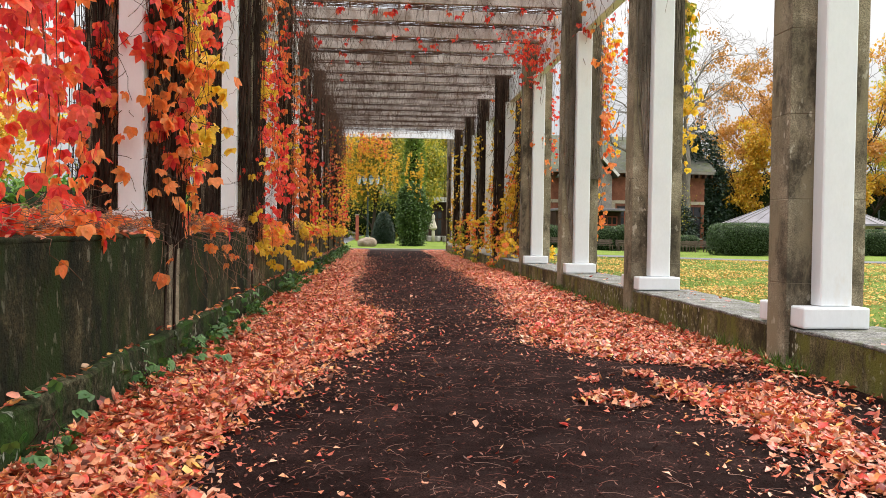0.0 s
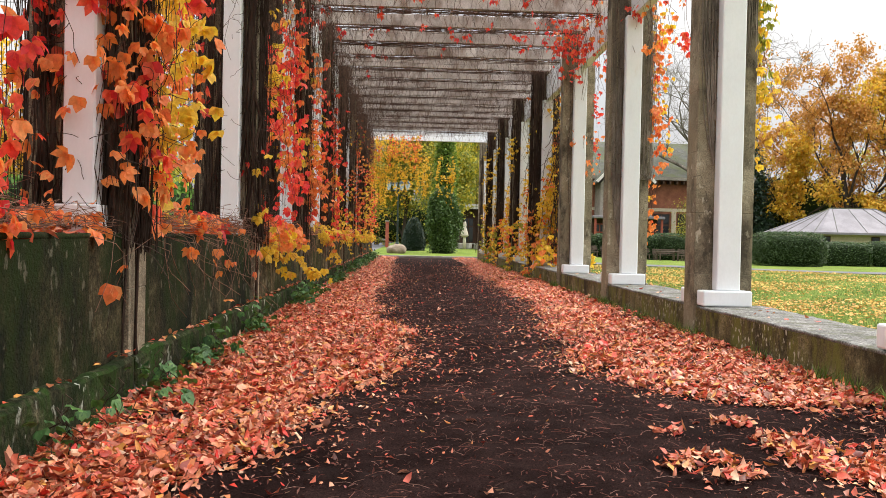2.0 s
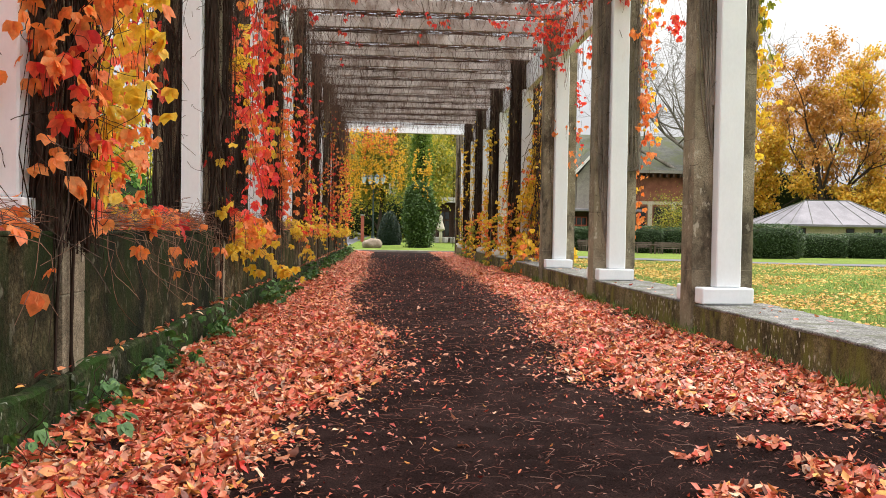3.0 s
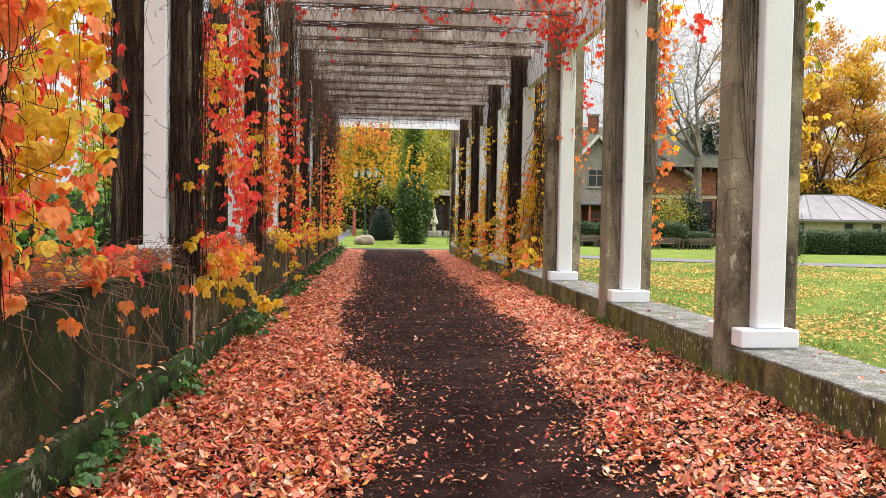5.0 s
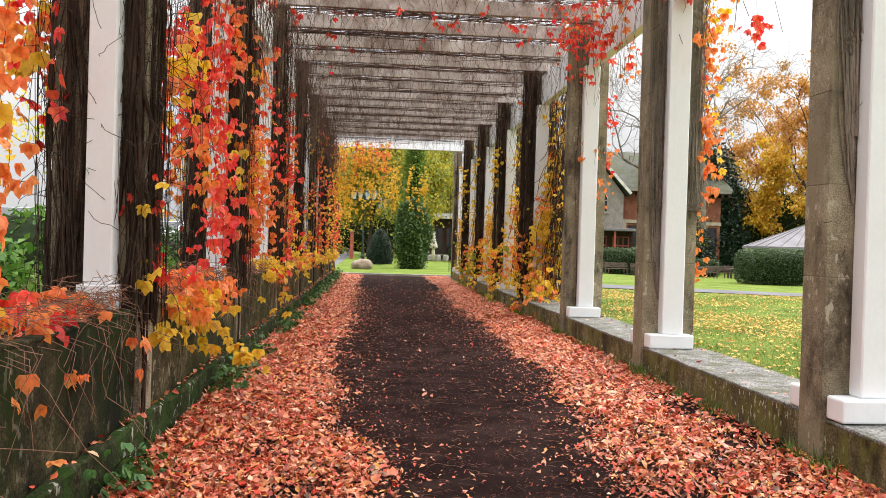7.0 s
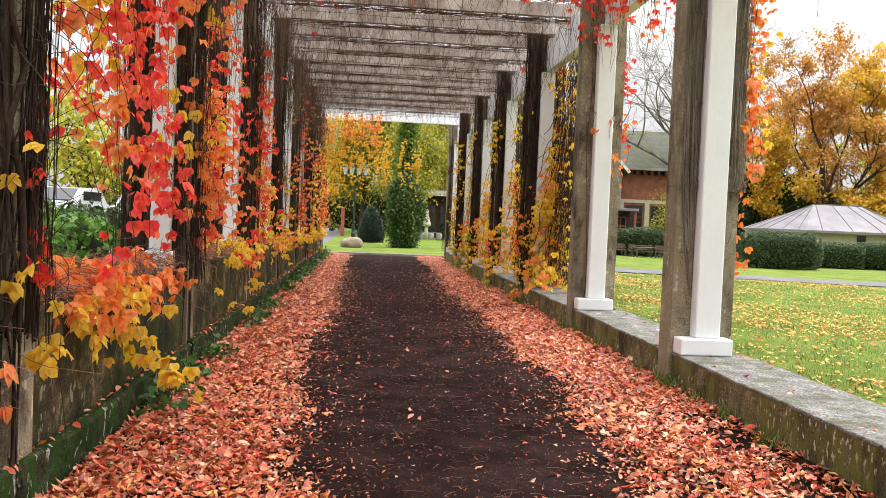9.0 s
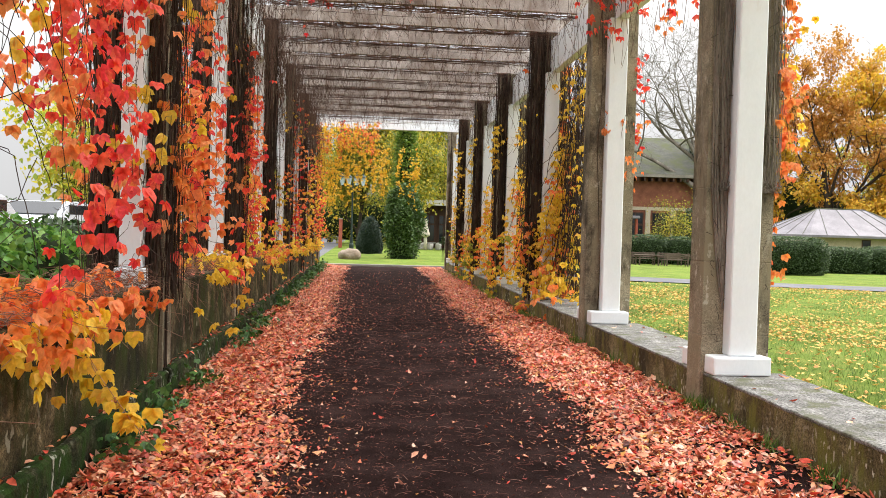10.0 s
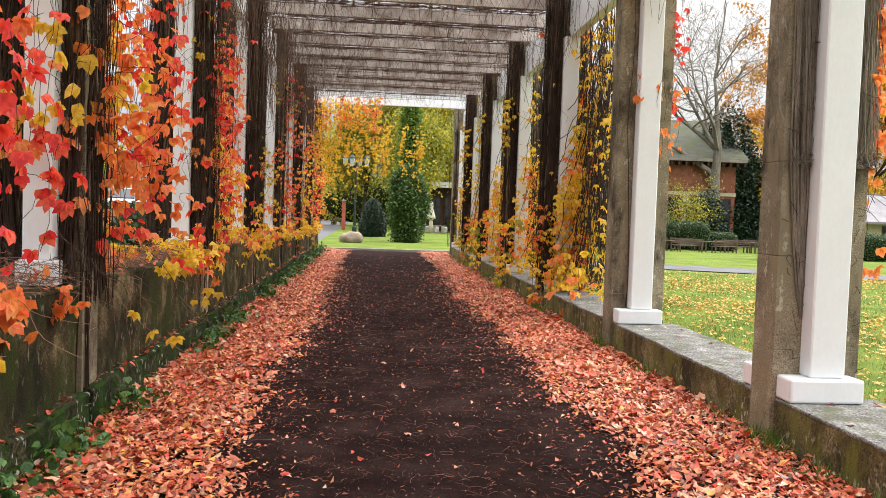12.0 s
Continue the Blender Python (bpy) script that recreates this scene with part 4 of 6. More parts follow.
    if style == 3:
        grow(22, (3.55, 4.3), (y - 0.6, y + 0.1), (1.0, 3.0), (0.7, 2.2), ("yellow", "yellow", "yellow", "orange"), 0.036)
        grow(16, (3.55, 4.4), (y - 0.5, y + 0.3), (3.4, 5.6), (0.8, 2.4), ("yellow", "yellow", "orange"), 0.11)
        grow(10, (3.5, 3.9), (y - 3.2, y + 0.2), (0.6, 1.3), (0.5, 1.0), ("orange", "yellow"), 0.06)
    if style in (4, 5):
        grow(16, (3.4, 4.1), (y - 1.2, y + 0.5), (0.9, 2.2), (0.6, 1.8), ("yellow", "orange", "yellow", "lime"), 0.045)
        grow(6, (3.5, 3.8), (y - 0.4, y + 0.3), (4.0, 5.7), (0.8, 2.6), ("yellow",), 0.09)
    if k != 2:
        strands.append(fuzz((30, 70, 0, 190, 150, 130, 120, 30)[k], R_IN, R_OUT, y - HALF, y + HALF, 0.5, 5.6, r, ((0.03, 0.085), (0.26, 0.36)) if k < 2 else ((0, 0.09), (0.25, 1)), (0.05, 0.22) if k < 2 else (0.1, 0.6)))
    lv = {c: (np.concatenate(v) if v else [], (0.055, 0.12) if k < 3 else (0.075, 0.145)) for c, v in leaves.items()}
    vine("creeper with grey climbing stems and a few autumn leaves" if k < 2 else "creeper with dark matted stems and autumn leaves on a pillar", (3.95, y, 0), stems, np.concatenate(strands) if strands else None, lv, 70 + k, 30 if k in (0, 1, 2, 3) else 0, (0.4, y - 4, 1.6))

# twigs matted over the roof and hanging below the beams
for k in range(-1, 7):
    r = np.random.default_rng(800 + k)
    y0 = pillar_y(k)
    y1 = min(y0 + PITCH, 39.6)
    n = (160, 330, 460, 560, 620, 620, 560, 60)[k + 1]
    m = 10
    n = int(n * 1.7)
    hang = hanging(n, (-2.1, 4.2), (y0, y1), (5.6, 5.68), (0.08, 0.5), r, 0.1)
    shift = np.where(r.random((n, 1)) < 0.45, -2.1 + r.exponential(0.8, (n, 1)), hang[:, :1, 0])
    hang[:, :, 0] += np.minimum(shift, 4.2) - hang[:, :1, 0]
    row = r.integers(0, 3, (n, 1))
    hang[:, :, 1] += (y0 + PITCH / 6 + row * PITCH / 3 + r.normal(0, 0.09, (n, 1))) - hang[:, :1, 1]
    n2 = (260, 460, 560, 620, 620, 620, 560, 40)[k + 1]
    a = np.where(r.random((n2, 1)) < 0.55, r.normal(0, 0.3, (n2, 1)), r.uniform(0, 6.283, (n2, 1)))
    t = np.linspace(-0.5, 0.5, m)[None]
    ln = r.uniform(0.6, 2.4, (n2, 1))
    run = np.stack([r.uniform(-2.1, 4.2, (n2, 1)) + np.cos(a) * ln * t, np.clip(r.uniform(y0, y1, (n2, 1)) + np.sin(a) * ln * t, y0 - 0.6, y1 + 0.3), 5.95 + np.abs(r.normal(0, 0.07, (n2, 1))) + 0.05 * np.sin(t * 14 + a)], -1) + r.normal(0, 0.02, (n2, m, 3))
    side = hanging(n // 4, (-2.1, -1.2), (y0, y1), (4.9, 5.9), (0.4, 1.9), r, 0.2)
    side2 = hanging(n // 12, (3.6, 4.3), (y0, y1), (4.9, 5.9), (0.3, 1.2), r, 0.2)
    nb = (8, 14, 22, 28, 30, 30, 26, 4)[k + 1]
    bl = []
    for j in range(3):
        yb = y0 + PITCH / 6 + j * PITCH / 3
        if yb > 39.4:
            continue
        xx = np.linspace(-0.5, 0.5, m)[None] * r.uniform(1.0, 3.4, (nb, 1)) + r.uniform(-1.6, 3.8, (nb, 1))
        bl.append(np.stack([xx, yb + r.normal(0, 0.075, (nb, 1)) + r.normal(0, 0.02, (nb, m)), 5.6 - np.abs(r.normal(0, 0.035, (nb, 1))) - np.abs(r.normal(0, 0.02, (nb, m)))], -1))
    bundle = np.concatenate(bl)
    thin = np.concatenate([hang, side, side2, bundle])
    rad = np.concatenate([np.repeat(r.uniform(0.0018, 0.005, (len(thin) - len(bundle), 1)), m, 1), np.repeat(r.uniform(0.002, 0.007, (len(bundle), 1)), m, 1), np.repeat(r.uniform(0.002, 0.01, (n2, 1)), m, 1)])
    leaves = {}
    if k in (1, 2):
        leaves = {"red": (along(hang[:50], 0.12, r) if k == 1 else along(hang[:12], 0.2, r), (0.08, 0.14))}
    vine("matted bare creeper twigs hanging from the roof beams", (1.2, y0 + 2.2, 5.6), (np.concatenate([thin, run])[:, ::3], rad[:, ::3]), None, leaves, 90 + k, own=12)

# bare twig curtains that close the further bays of the open row
for k in range(2, 7):
    r = np.random.default_rng(870 + k)
    y0, y1 = pillar_y(k) + (2.3 if k == 2 else 0.3), pillar_y(k + 1) - 0.25
    n = 300
    knots = r.uniform(y0, y1, 9)
    g = hanging(n, (4.2, 4.6), (y0, y1), (2.0, 5.6), (0.8, 4.6), r, 0.35)
    g[:, :, 1] += (knots[r.integers(0, 9, n)] + r.normal(0, 0.16, n) - g[:, 5, 1])[:, None] * np.linspace(0.4, 1, 10)[None]
    g[:, :, 1] += np.cumsum(r.normal(0, 0.075, (n, 10)), 1)
    g[:, :, 0] += np.cumsum(r.normal(0, 0.03, (n, 10)), 1)
    g[:, :, 2] = np.maximum(g[:, :, 2], 0.38 + 0.02 * np.arange(10)[None])
    rad = np.repeat(r.uniform(0.002, 0.009, (n, 1)), 10, 1)
    tufts = hanging(26, (3.9, 4.5), (y1 - 0.9, y1 + 0.1), (0.9, 3.6), (0.5, 1.8), r, 0.2)
    vine("bare brown creeper twigs curtaining a bay of the pergola", (4.3, (y0 + y1) / 2, R_TOP), (g, rad), None, {"yellow": (along(np.concatenate([g[:12], tufts[6:]]), 0.06, r, 0.1, 0.09), (0.075, 0.145)), "orange": (along(tufts[:6], 0.07, r, 0.1, 0.09), (0.07, 0.13))}, 870 + k, own=12)

# curtain at the far end
r = np.random.default_rng(950)
_g1 = hanging(120, (-1.5, 0.75), (38.2, 39.6), (5.2, 5.8), (0.4, 1.3), r)
_g2 = hanging(64, (-1.7, 1.2), (38.2, 39.6), (4.3, 5.4), (0.8, 2.5), r)
_g3 = hanging(26, (1.45, 2.4), (38.2, 39.4), (3.7, 4.9), (0.5, 1.8), r)
vine("curtain of orange and golden creeper hanging from the end beam", (0.3, 39, 5.6), None, np.concatenate([_g1, _g2, _g3]),
     {"orange": (along(_g1[3:48], 0.07, r), (0.05, 0.1)), "yellow": (np.concatenate([along(_g1[60:], 0.08, r), along(_g2, 0.07, r), along(_g3[:13], 0.06, r)]), (0.055, 0.11)), "red": (along(_g1[:3], 0.07, r), (0.05, 0.1))}, 99)

# ---- ivy and weeds at the foot of the parapet, tufts at the open wall ----
r = np.random.default_rng(1000)
for y in np.arange(1.0, 44, 0.85):
    if r.random() < 0.3:
        continue
    yy = y + r.uniform(-0.3, 0.3)
    n = int(r.integers(24, 70)) if yy < 9 else int(r.integers(40, 150))
    pl = np.stack([-1.38 + np.abs(r.normal(0, 0.12, n)), yy + r.normal(0, 0.26, n), np.abs(r.normal(0, 0.13, n)) + 0.04], -1)
    iv = thing("ivy_clump", "dark green ivy creeping at the foot of the parapet", "ivy", (-1.3, yy, 0.0), group="ivy along the parapet")
    ob = put("leaves", leaf_mesh("leaves", THREE, pl - np.array([-1.3, yy, 0.0]), LEAF["ivy"], (0.035, 0.09), 0.3, int(y * 10)), iv)
    ob["kind"] = "stuff"
    st = hanging(5, (-0.05, 0.05), (-0.15, 0.15), (0.18, 0.34), (0.2, 0.34), r, 0.06)
    put("runner_tangle", tube_mesh("runner_tangle", st, np.full(st.shape[:2], 0.003), M_BARK, 3), iv)["kind"] = "stuff"
for k in range(-1, 7):
    for _ in range(6):
        y = pillar_y(k) + r.choice([r.normal(-0.2, 0.25), r.uniform(0.3, 4)], p=[0.6, 0.4])
        n = 44
        rot = turns(r.uniform(0, 6.283, n), r.normal(0, 0.45, n), r.normal(0, 0.5, n))
        pl = np.stack([3.64 + r.normal(0, 0.05, n), y + r.normal(0, 0.09, n), np.zeros(n)], -1)
        tagged(put("grass_tuft", mesh_np("grass_tuft", *spread(BLADE, pl - np.array([3.64, y, 0]), rot, r.uniform(0.08, 0.2, n)), M_BLADE), None, pose(3.64, y, 0.0)), "small tuft of green grass at the foot of the low wall", "grass", "tufts along the wall", "stuff")

# ---- fallen leaves ----
def edge_left(y):
    base = np.interp(y, (3, 5, 6, 7.9, 9, 11, 12.5, 14, 16, 18, 20, 22, 27, 44), (-0.72, -0.64, -0.42, 0.05, 0.3, 0.2, -0.2, -0.26, -0.46, -0.52, -0.42, -0.28, -0.46, -0.4))
    return base + 0.07 * np.sin(y * 2.3 + 1) + 0.05 * np.sin(y * 6.1) + 0.03 * np.sin(y * 13.7)


def edge_right(y):
    base = np.interp(y, (3, 4.8, 5.5, 6.2, 6.8, 7.1, 7.9, 8.9, 9.9, 12.5, 14, 15, 18, 20, 26, 33, 44), (2.1, 2.5, 2.7, 3.5, 2.9, 2.25, 1.95, 1.8, 2.0, 2.2, 2.4, 2.56, 2.48, 2.58, 2.46, 2.7, 2.7))
    return base + 0.07 * np.sin(y * 2.1) + 0.05 * np.sin(y * 5.7 + 2) + 0.03 * np.sin(y * 12.9)


# small drifts that lie apart: place and half widths
PATCHES = ((1.8, 5.35, 0.22, 0.25), (2.45, 5.6, 0.25, 0.5), (1.82, 6.1, 0.09, 0.08), (2.9, 5.0, 0.4, 0.4), (2.3, 6.35, 0.15, 0.1), (2.62, 4.2, 0.3, 0.3))


def litter(n, y0, y1, side, r, fade=0.2):
    y = r.uniform(y0, y1, n)
    u = r.beta(1.0, 1.25, n)
    if side == "left":
        x = -1.4 + (edge_left(y) + fade + 1.4) * u
        keep = r.random(n) < np.clip((edge_left(y) + r.normal(0, fade * 0.5, n) - x) / 0.25 + 0.55, 0.0, 1)
    else:
        x = 3.72 - (3.72 - edge_right(y) + fade) * u
        keep = r.random(n) < np.clip((x - edge_right(y) + r.normal(0, fade * 0.5, n)) / 0.25 + 0.55, 0.0, 1)
        near = y0 == 1 and y1 == 13
        if near:
            q = n // 30
            for px_, py, hx, hy in PATCHES:
                ang, rad = r.uniform(0, 6.283, q), np.sqrt(r.random(q))
                take = r.choice(n, q, replace=False)
                x[take], y[take] = px_ + np.cos(ang) * rad * hx * r.uniform(0.7, 1.3, q), py + np.sin(ang) * rad * hy
                keep[take] = r.random(q) < min(0.7, 4.5 * hx * hy)
    if side == "right":
        keep &= ~((y < 6.9) & (x > 3.0 + 0.12 * np.sin(y * 2.7) + r.normal(0, 0.08, n)) & (r.random(n) < 0.93))
        keep &= ~((y > 11.4) & (y < 14.2) & (x > 3.25 + 0.12 * np.sin(y * 3.1) + r.normal(0, 0.07, n)) & (r.random(n) < 0.75))
    # thin spots
    thin = np.sin(x * 5.3 + y * 2.1) + np.sin(y * 3.7 - x * 2.9 + 1) + np.sin(x * 9 - y * 5)
    keep &= r.random(n) > 0.55 * (thin > 1.25)
    z = 0.012 + np.abs(r.normal(0, 0.014, n)) + (0.05 * np.clip((-0.95 - x) / 0.4, 0, 1) if side == "left" else 0)
    return np.stack([x, y, z], -1)[keep]


r = np.random.default_rng(1100)
for side in ("left", "right"):
    for y0, y1, n, size, kinds in ((-8, 1, 3500, (0.03, 0.08), (LITE, LITE)), (1, 13, 31000, (0.022, 0.086), CRUMPLED), (13, 22, 21000, (0.03, 0.09), (LITE, LITE)), (22, END, 24000, (0.035, 0.09), (LITE, LITE))):
        pl = litter(n, y0, y1, side, r)
        pick = r.integers(0, len(kinds), len(pl))
        for i, tpl in enumerate(kinds):
            tagged(put("leaf_litter", scatter_mesh("leaf_litter", tpl, pl[pick == i], M_FALLEN, size, 0.24 + 0.05 * i, 3 + i)), "drift of pinkish red and orange fallen leaves along the path's edge", "fallen leaves", kind="stuff")
# large leaves lying on top of the drifts
for side in ("left", "right"):
    pl = litter(1800, 1, 24, side, r) + np.array([0, 0, 0.022])
    tagged(put("large_leaves", scatter_mesh("large_leaves", (THREE[0] + np.random.default_rng(5).normal(0, 0.05, THREE[0].shape), THREE[1]), pl, M_FALLEN, (0.04, 0.085), 0.3, 44)), "larger red and pale fallen creeper leaves on the drift", "fallen leaves", kind="stuff")
# fringe of small bits thinning out into the path
_n = 12000
_y = 1 + 32 * r.random(_n)
_d = r.exponential(0.24, _n)
_x = np.where(r.random(_n) < 0.5, edge_left(_y) - 0.1 + _d, edge_right(_y) + 0.1 - _d)
pl = np.stack([_x, _y, np.full(_n, 0.013)], -1)[(_x > -1.3) & (_x < 3.6)]
tagged(put("leaf_bits", scatter_mesh("leaf_bits", LITE, pl, M_FALLEN, (0.015, 0.055), 0.3, 45)), "small broken bits of red leaf along the drift's edge", "fallen leaves", kind="stuff")
_n = 2000
pl = np.stack([r.uniform(-0.9, 2.9, _n), 0.5 + 40 * r.random(_n) ** 1.3, np.full(_n, 0.014)], -1)
tagged(put("stray_leaves", scatter_mesh("stray_leaves", CRUMPLED[5], pl, M_FALLEN, (0.012, 0.045), 0.22, 6)), "stray fallen leaves on the dark path", "fallen leaves", kind="stuff")
# small stalks and needles on the cinder
_n = 44000
pl = np.stack([r.uniform(-1.3, 3.5, _n), 0.3 + 32 * r.random(_n) ** 1.4, np.full(_n, 0.011)], -1)
tagged(put("leaf_crumbs", scatter_mesh("leaf_crumbs", (DIAMOND[0] * np.array([0.5, 1, 1]), DIAMOND[1]), pl, M_CRUMB, (0.008, 0.034), 0.4, 16)), "dark crumbs of leaf and cinder on the path", "leaf crumbs", kind="stuff")
_n = 8500
pl = np.stack([r.uniform(-1.2, 3.4, _n), 0.3 + 26 * r.random(_n) ** 1.2, np.full(_n, 0.012)], -1)
_a = r.uniform(0, 6.283, _n)
_l = r.uniform(0.012, 0.07, _n)
_d = np.stack([np.cos(_a), np.sin(_a), np.zeros(_n)], -1) * _l[:, None]
_p = np.stack([pl - _d, pl + np.array([0, 0, 0.006]) + _d[:, [1, 0, 2]] * 0.15, pl + _d], 1)
tagged(put("leaf_stalks", tube_mesh("leaf_stalks", _p, np.full(_p.shape[:2], 0.001), M_STALK, 3)), "thin reddish leaf stalks scattered on the path", "stalks", kind="stuff")
# single leaves that lie clear of the drifts
_one = [mesh_np("fallen_leaf", *t, M_FALLEN_ONE) for t in (CRUMPLED[0], CRUMPLED[1], THREE)]
for i in range(90):
    y = 2.6 + 18 * r.random() ** 1.1
    x = r.uniform(edge_left(y) + 0.1, edge_right(y) - 0.05)
    s = r.uniform(0.05, 0.085)
    tagged(put("fallen_leaf", _one[i % 3], None, Matrix.Translation((x, y, 0.016)) @ Euler((r.normal(0, 0.2), r.normal(0, 0.2), r.uniform(0, 6.28))).to_matrix().to_4x4() @ Matrix.Scale(s, 4)), "curled pale red fallen leaf on the dark path", "leaf", "single fallen leaves on the path")

# leaves and bits on the parapet's top and its footing
_n = 2000
pl = np.stack([r.uniform(-2.08, -1.56, _n), r.uniform(-6, 40, _n), np.full(_n, L_TOP + 0.012)], -1)
tagged(put("parapet_leaves", scatter_mesh("parapet_leaves", ONE, pl, M_FALLEN, (0.04, 0.09), 0.4, 18)), "brown and red fallen leaves lying on the parapet", "fallen leaves", kind="stuff")
_n = 500
pl = np.stack([r.uniform(-1.54, -1.47, _n), r.uniform(0, 40, _n), np.full(_n, 0.32)], -1)
tagged(put("footing_leaves", scatter_mesh("footing_leaves", ONE, pl, M_FALLEN, (0.04, 0.08), 0.4, 19)), "fallen leaves caught on the parapet's footing", "fallen leaves", kind="stuff")
# leaves on the low wall's top and on the lawn
_n = 160
pl = np.stack([r.uniform(3.8, 4.5, _n), r.uniform(3, 42, _n), np.full(_n, R_TOP + 0.01)], -1)
tagged(put("wall_top_leaves", scatter_mesh("wall_top_leaves", ONE, pl, M_FALLEN, (0.04, 0.09), 0.2, 8)), "a few fallen leaves on the low wall", "fallen leaves", kind="stuff")
_n = 80000
pl = np.stack([4.6 + 26 * r.random(_n) ** 1.9, r.uniform(-8, 37, _n), np.full(_n, 0.085)], -1)
pl[:, 2] = lawn_z(pl[:, 0], pl[:, 1]) + 0.03
pl = pl[r.random(len(pl)) < 0.25 + 0.75 * (np.sin(pl[:, 0] * 0.9 + 0.7 * np.sin(pl[:, 1])) + np.sin(pl[:, 1] * 0.7 + 1 + pl[:, 0] * 0.4) > 0.2)]
tagged(put("lawn_leaves", scatter_mesh("lawn_leaves", DIAMOND, pl, M_FALLEN_LAWN, (0.035, 0.1), 0.3, 9)), "yellow and tan fallen leaves on the lawn", "fallen leaves", kind="stuff")
_n = 105000
pl = np.stack([4.5 + 14 * r.random(_n) ** 1.5, r.uniform(4, 36, _n), np.full(_n, 0.055)], -1)
pl[:, 2] = lawn_z(pl[:, 0], pl[:, 1]) - 0.005
rot = turns(r.uniform(0, 6.283, _n), r.normal(0, 0.4, _n), r.normal(0, 0.4, _n))
tagged(put("grass", mesh_np("grass", *spread(BLADE, pl, rot, r.uniform(0.04, 0.075, _n) + 0.05 * (np.sin(pl[:, 0] * 3.1) * np.sin(pl[:, 1] * 2.3) > 0.2) * r.random(_n)), M_BLADE)), "short green grass of the lawn", "grass", kind="stuff")


# ---- trees ----
def limbs(r, base, height, trunk_r, levels, spread_a, first=0.3, kids=(3, 5), lean=(0, 0, 1), shrink=0.62, up=0.25):
    """Tapered limbs, level by level. Returns paths by level and the outer tips."""
    m = 6
    todo = [(np.array(base, float), np.array(lean, float), height, trunk_r, 0)]
    out, tips = [], []
    while todo:
        p, d, ln, rad, lv = todo.pop()
        d = d / np.linalg.norm(d)
        pts = [p]
        dd = d.copy()
        for i in range(m - 1):
            dd = dd + r.normal(0, 0.06 + 0.07 * lv, 3) + np.array([0, 0, up * 0.12 * (lv > 0)])
            dd /= np.linalg.norm(dd)
            pts.append(pts[-1] + dd * ln / (m - 1))
        pts = np.array(pts)
        taper = np.linspace(1.0, 0.42 if lv < levels else 0.2, m)
        if lv == 0:
            taper[0] = 1.35
        out.append((pts, rad * taper))
        if lv >= levels:
            tips.append(pts[2:])
            continue
        n = int(r.integers(*kids)) + (lv == 0) * 2
        for j in range(n):
            u = r.uniform(first if lv == 0 else 0.3, 1.0) if j else 1.0
            i = min(int(u * (m - 1)), m - 1)
            a = r.uniform(0, 6.283)
            side = np.array([math.cos(a), math.sin(a), r.uniform(-0.1, 0.35)])
            nd = dd * (1 - spread_a) + side * spread_a * (1.15 if j else 0.4) + np.array([0, 0, up])
            todo.append((pts[i], nd, ln * shrink * r.uniform(0.75, 1.15), rad * taper[i] * (0.66 if j else 0.88), lv + 1))
    return out, np.concatenate(tips)


def tree(name, label, at, height, trunk_r, bark, leaf=None, n=0, size=(0.2, 0.35), cloud=0.9, levels=3, spread_a=0.55, seed=0, first=0.3, shrink=0.62, up=0.25, kids=(3, 5), trunk=0.4, droop=0.5):
    r = np.random.default_rng(seed)
    t = thing(name, label, "tree", at)
    paths, tips = limbs(r, (0, 0, -0.1), height * trunk, trunk_r, levels, spread_a, first, kids, (r.normal(0, 0.03), r.normal(0, 0.03), 1), shrink, up)
    put("trunk", tube_mesh("trunk", [paths[0][0]], [paths[0][1]], bark, 10), t)
    put("branchwork", tube_mesh("branchwork", np.array([p for p, _ in paths[1:]]), np.maximum(np.array([q for _, q in paths[1:]]), 0.014), bark, 3), t)["kind"] = "stuff"
    if leaf and n:
        if height > 9 and name == "autumn_tree":
            w = np.sin(tips[:, 0] * 1.1 + seed) + np.sin(tips[:, 1] * 1.3 + seed * 2) + np.sin(tips[:, 2] * 1.2 + seed * 3)
            tips = tips[w > -0.45]
        c = tips[r.integers(0, len(tips), n)] + r.normal(0, cloud, (n, 3)) * np.array([1, 1, 0.75])
        c = c[c[:, 2] > 0.6]
        ob = put("crown", leaf_mesh("crown", DIAMOND, c, leaf, size, droop, seed), t)
        ob["kind"] = "stuff"
    return t


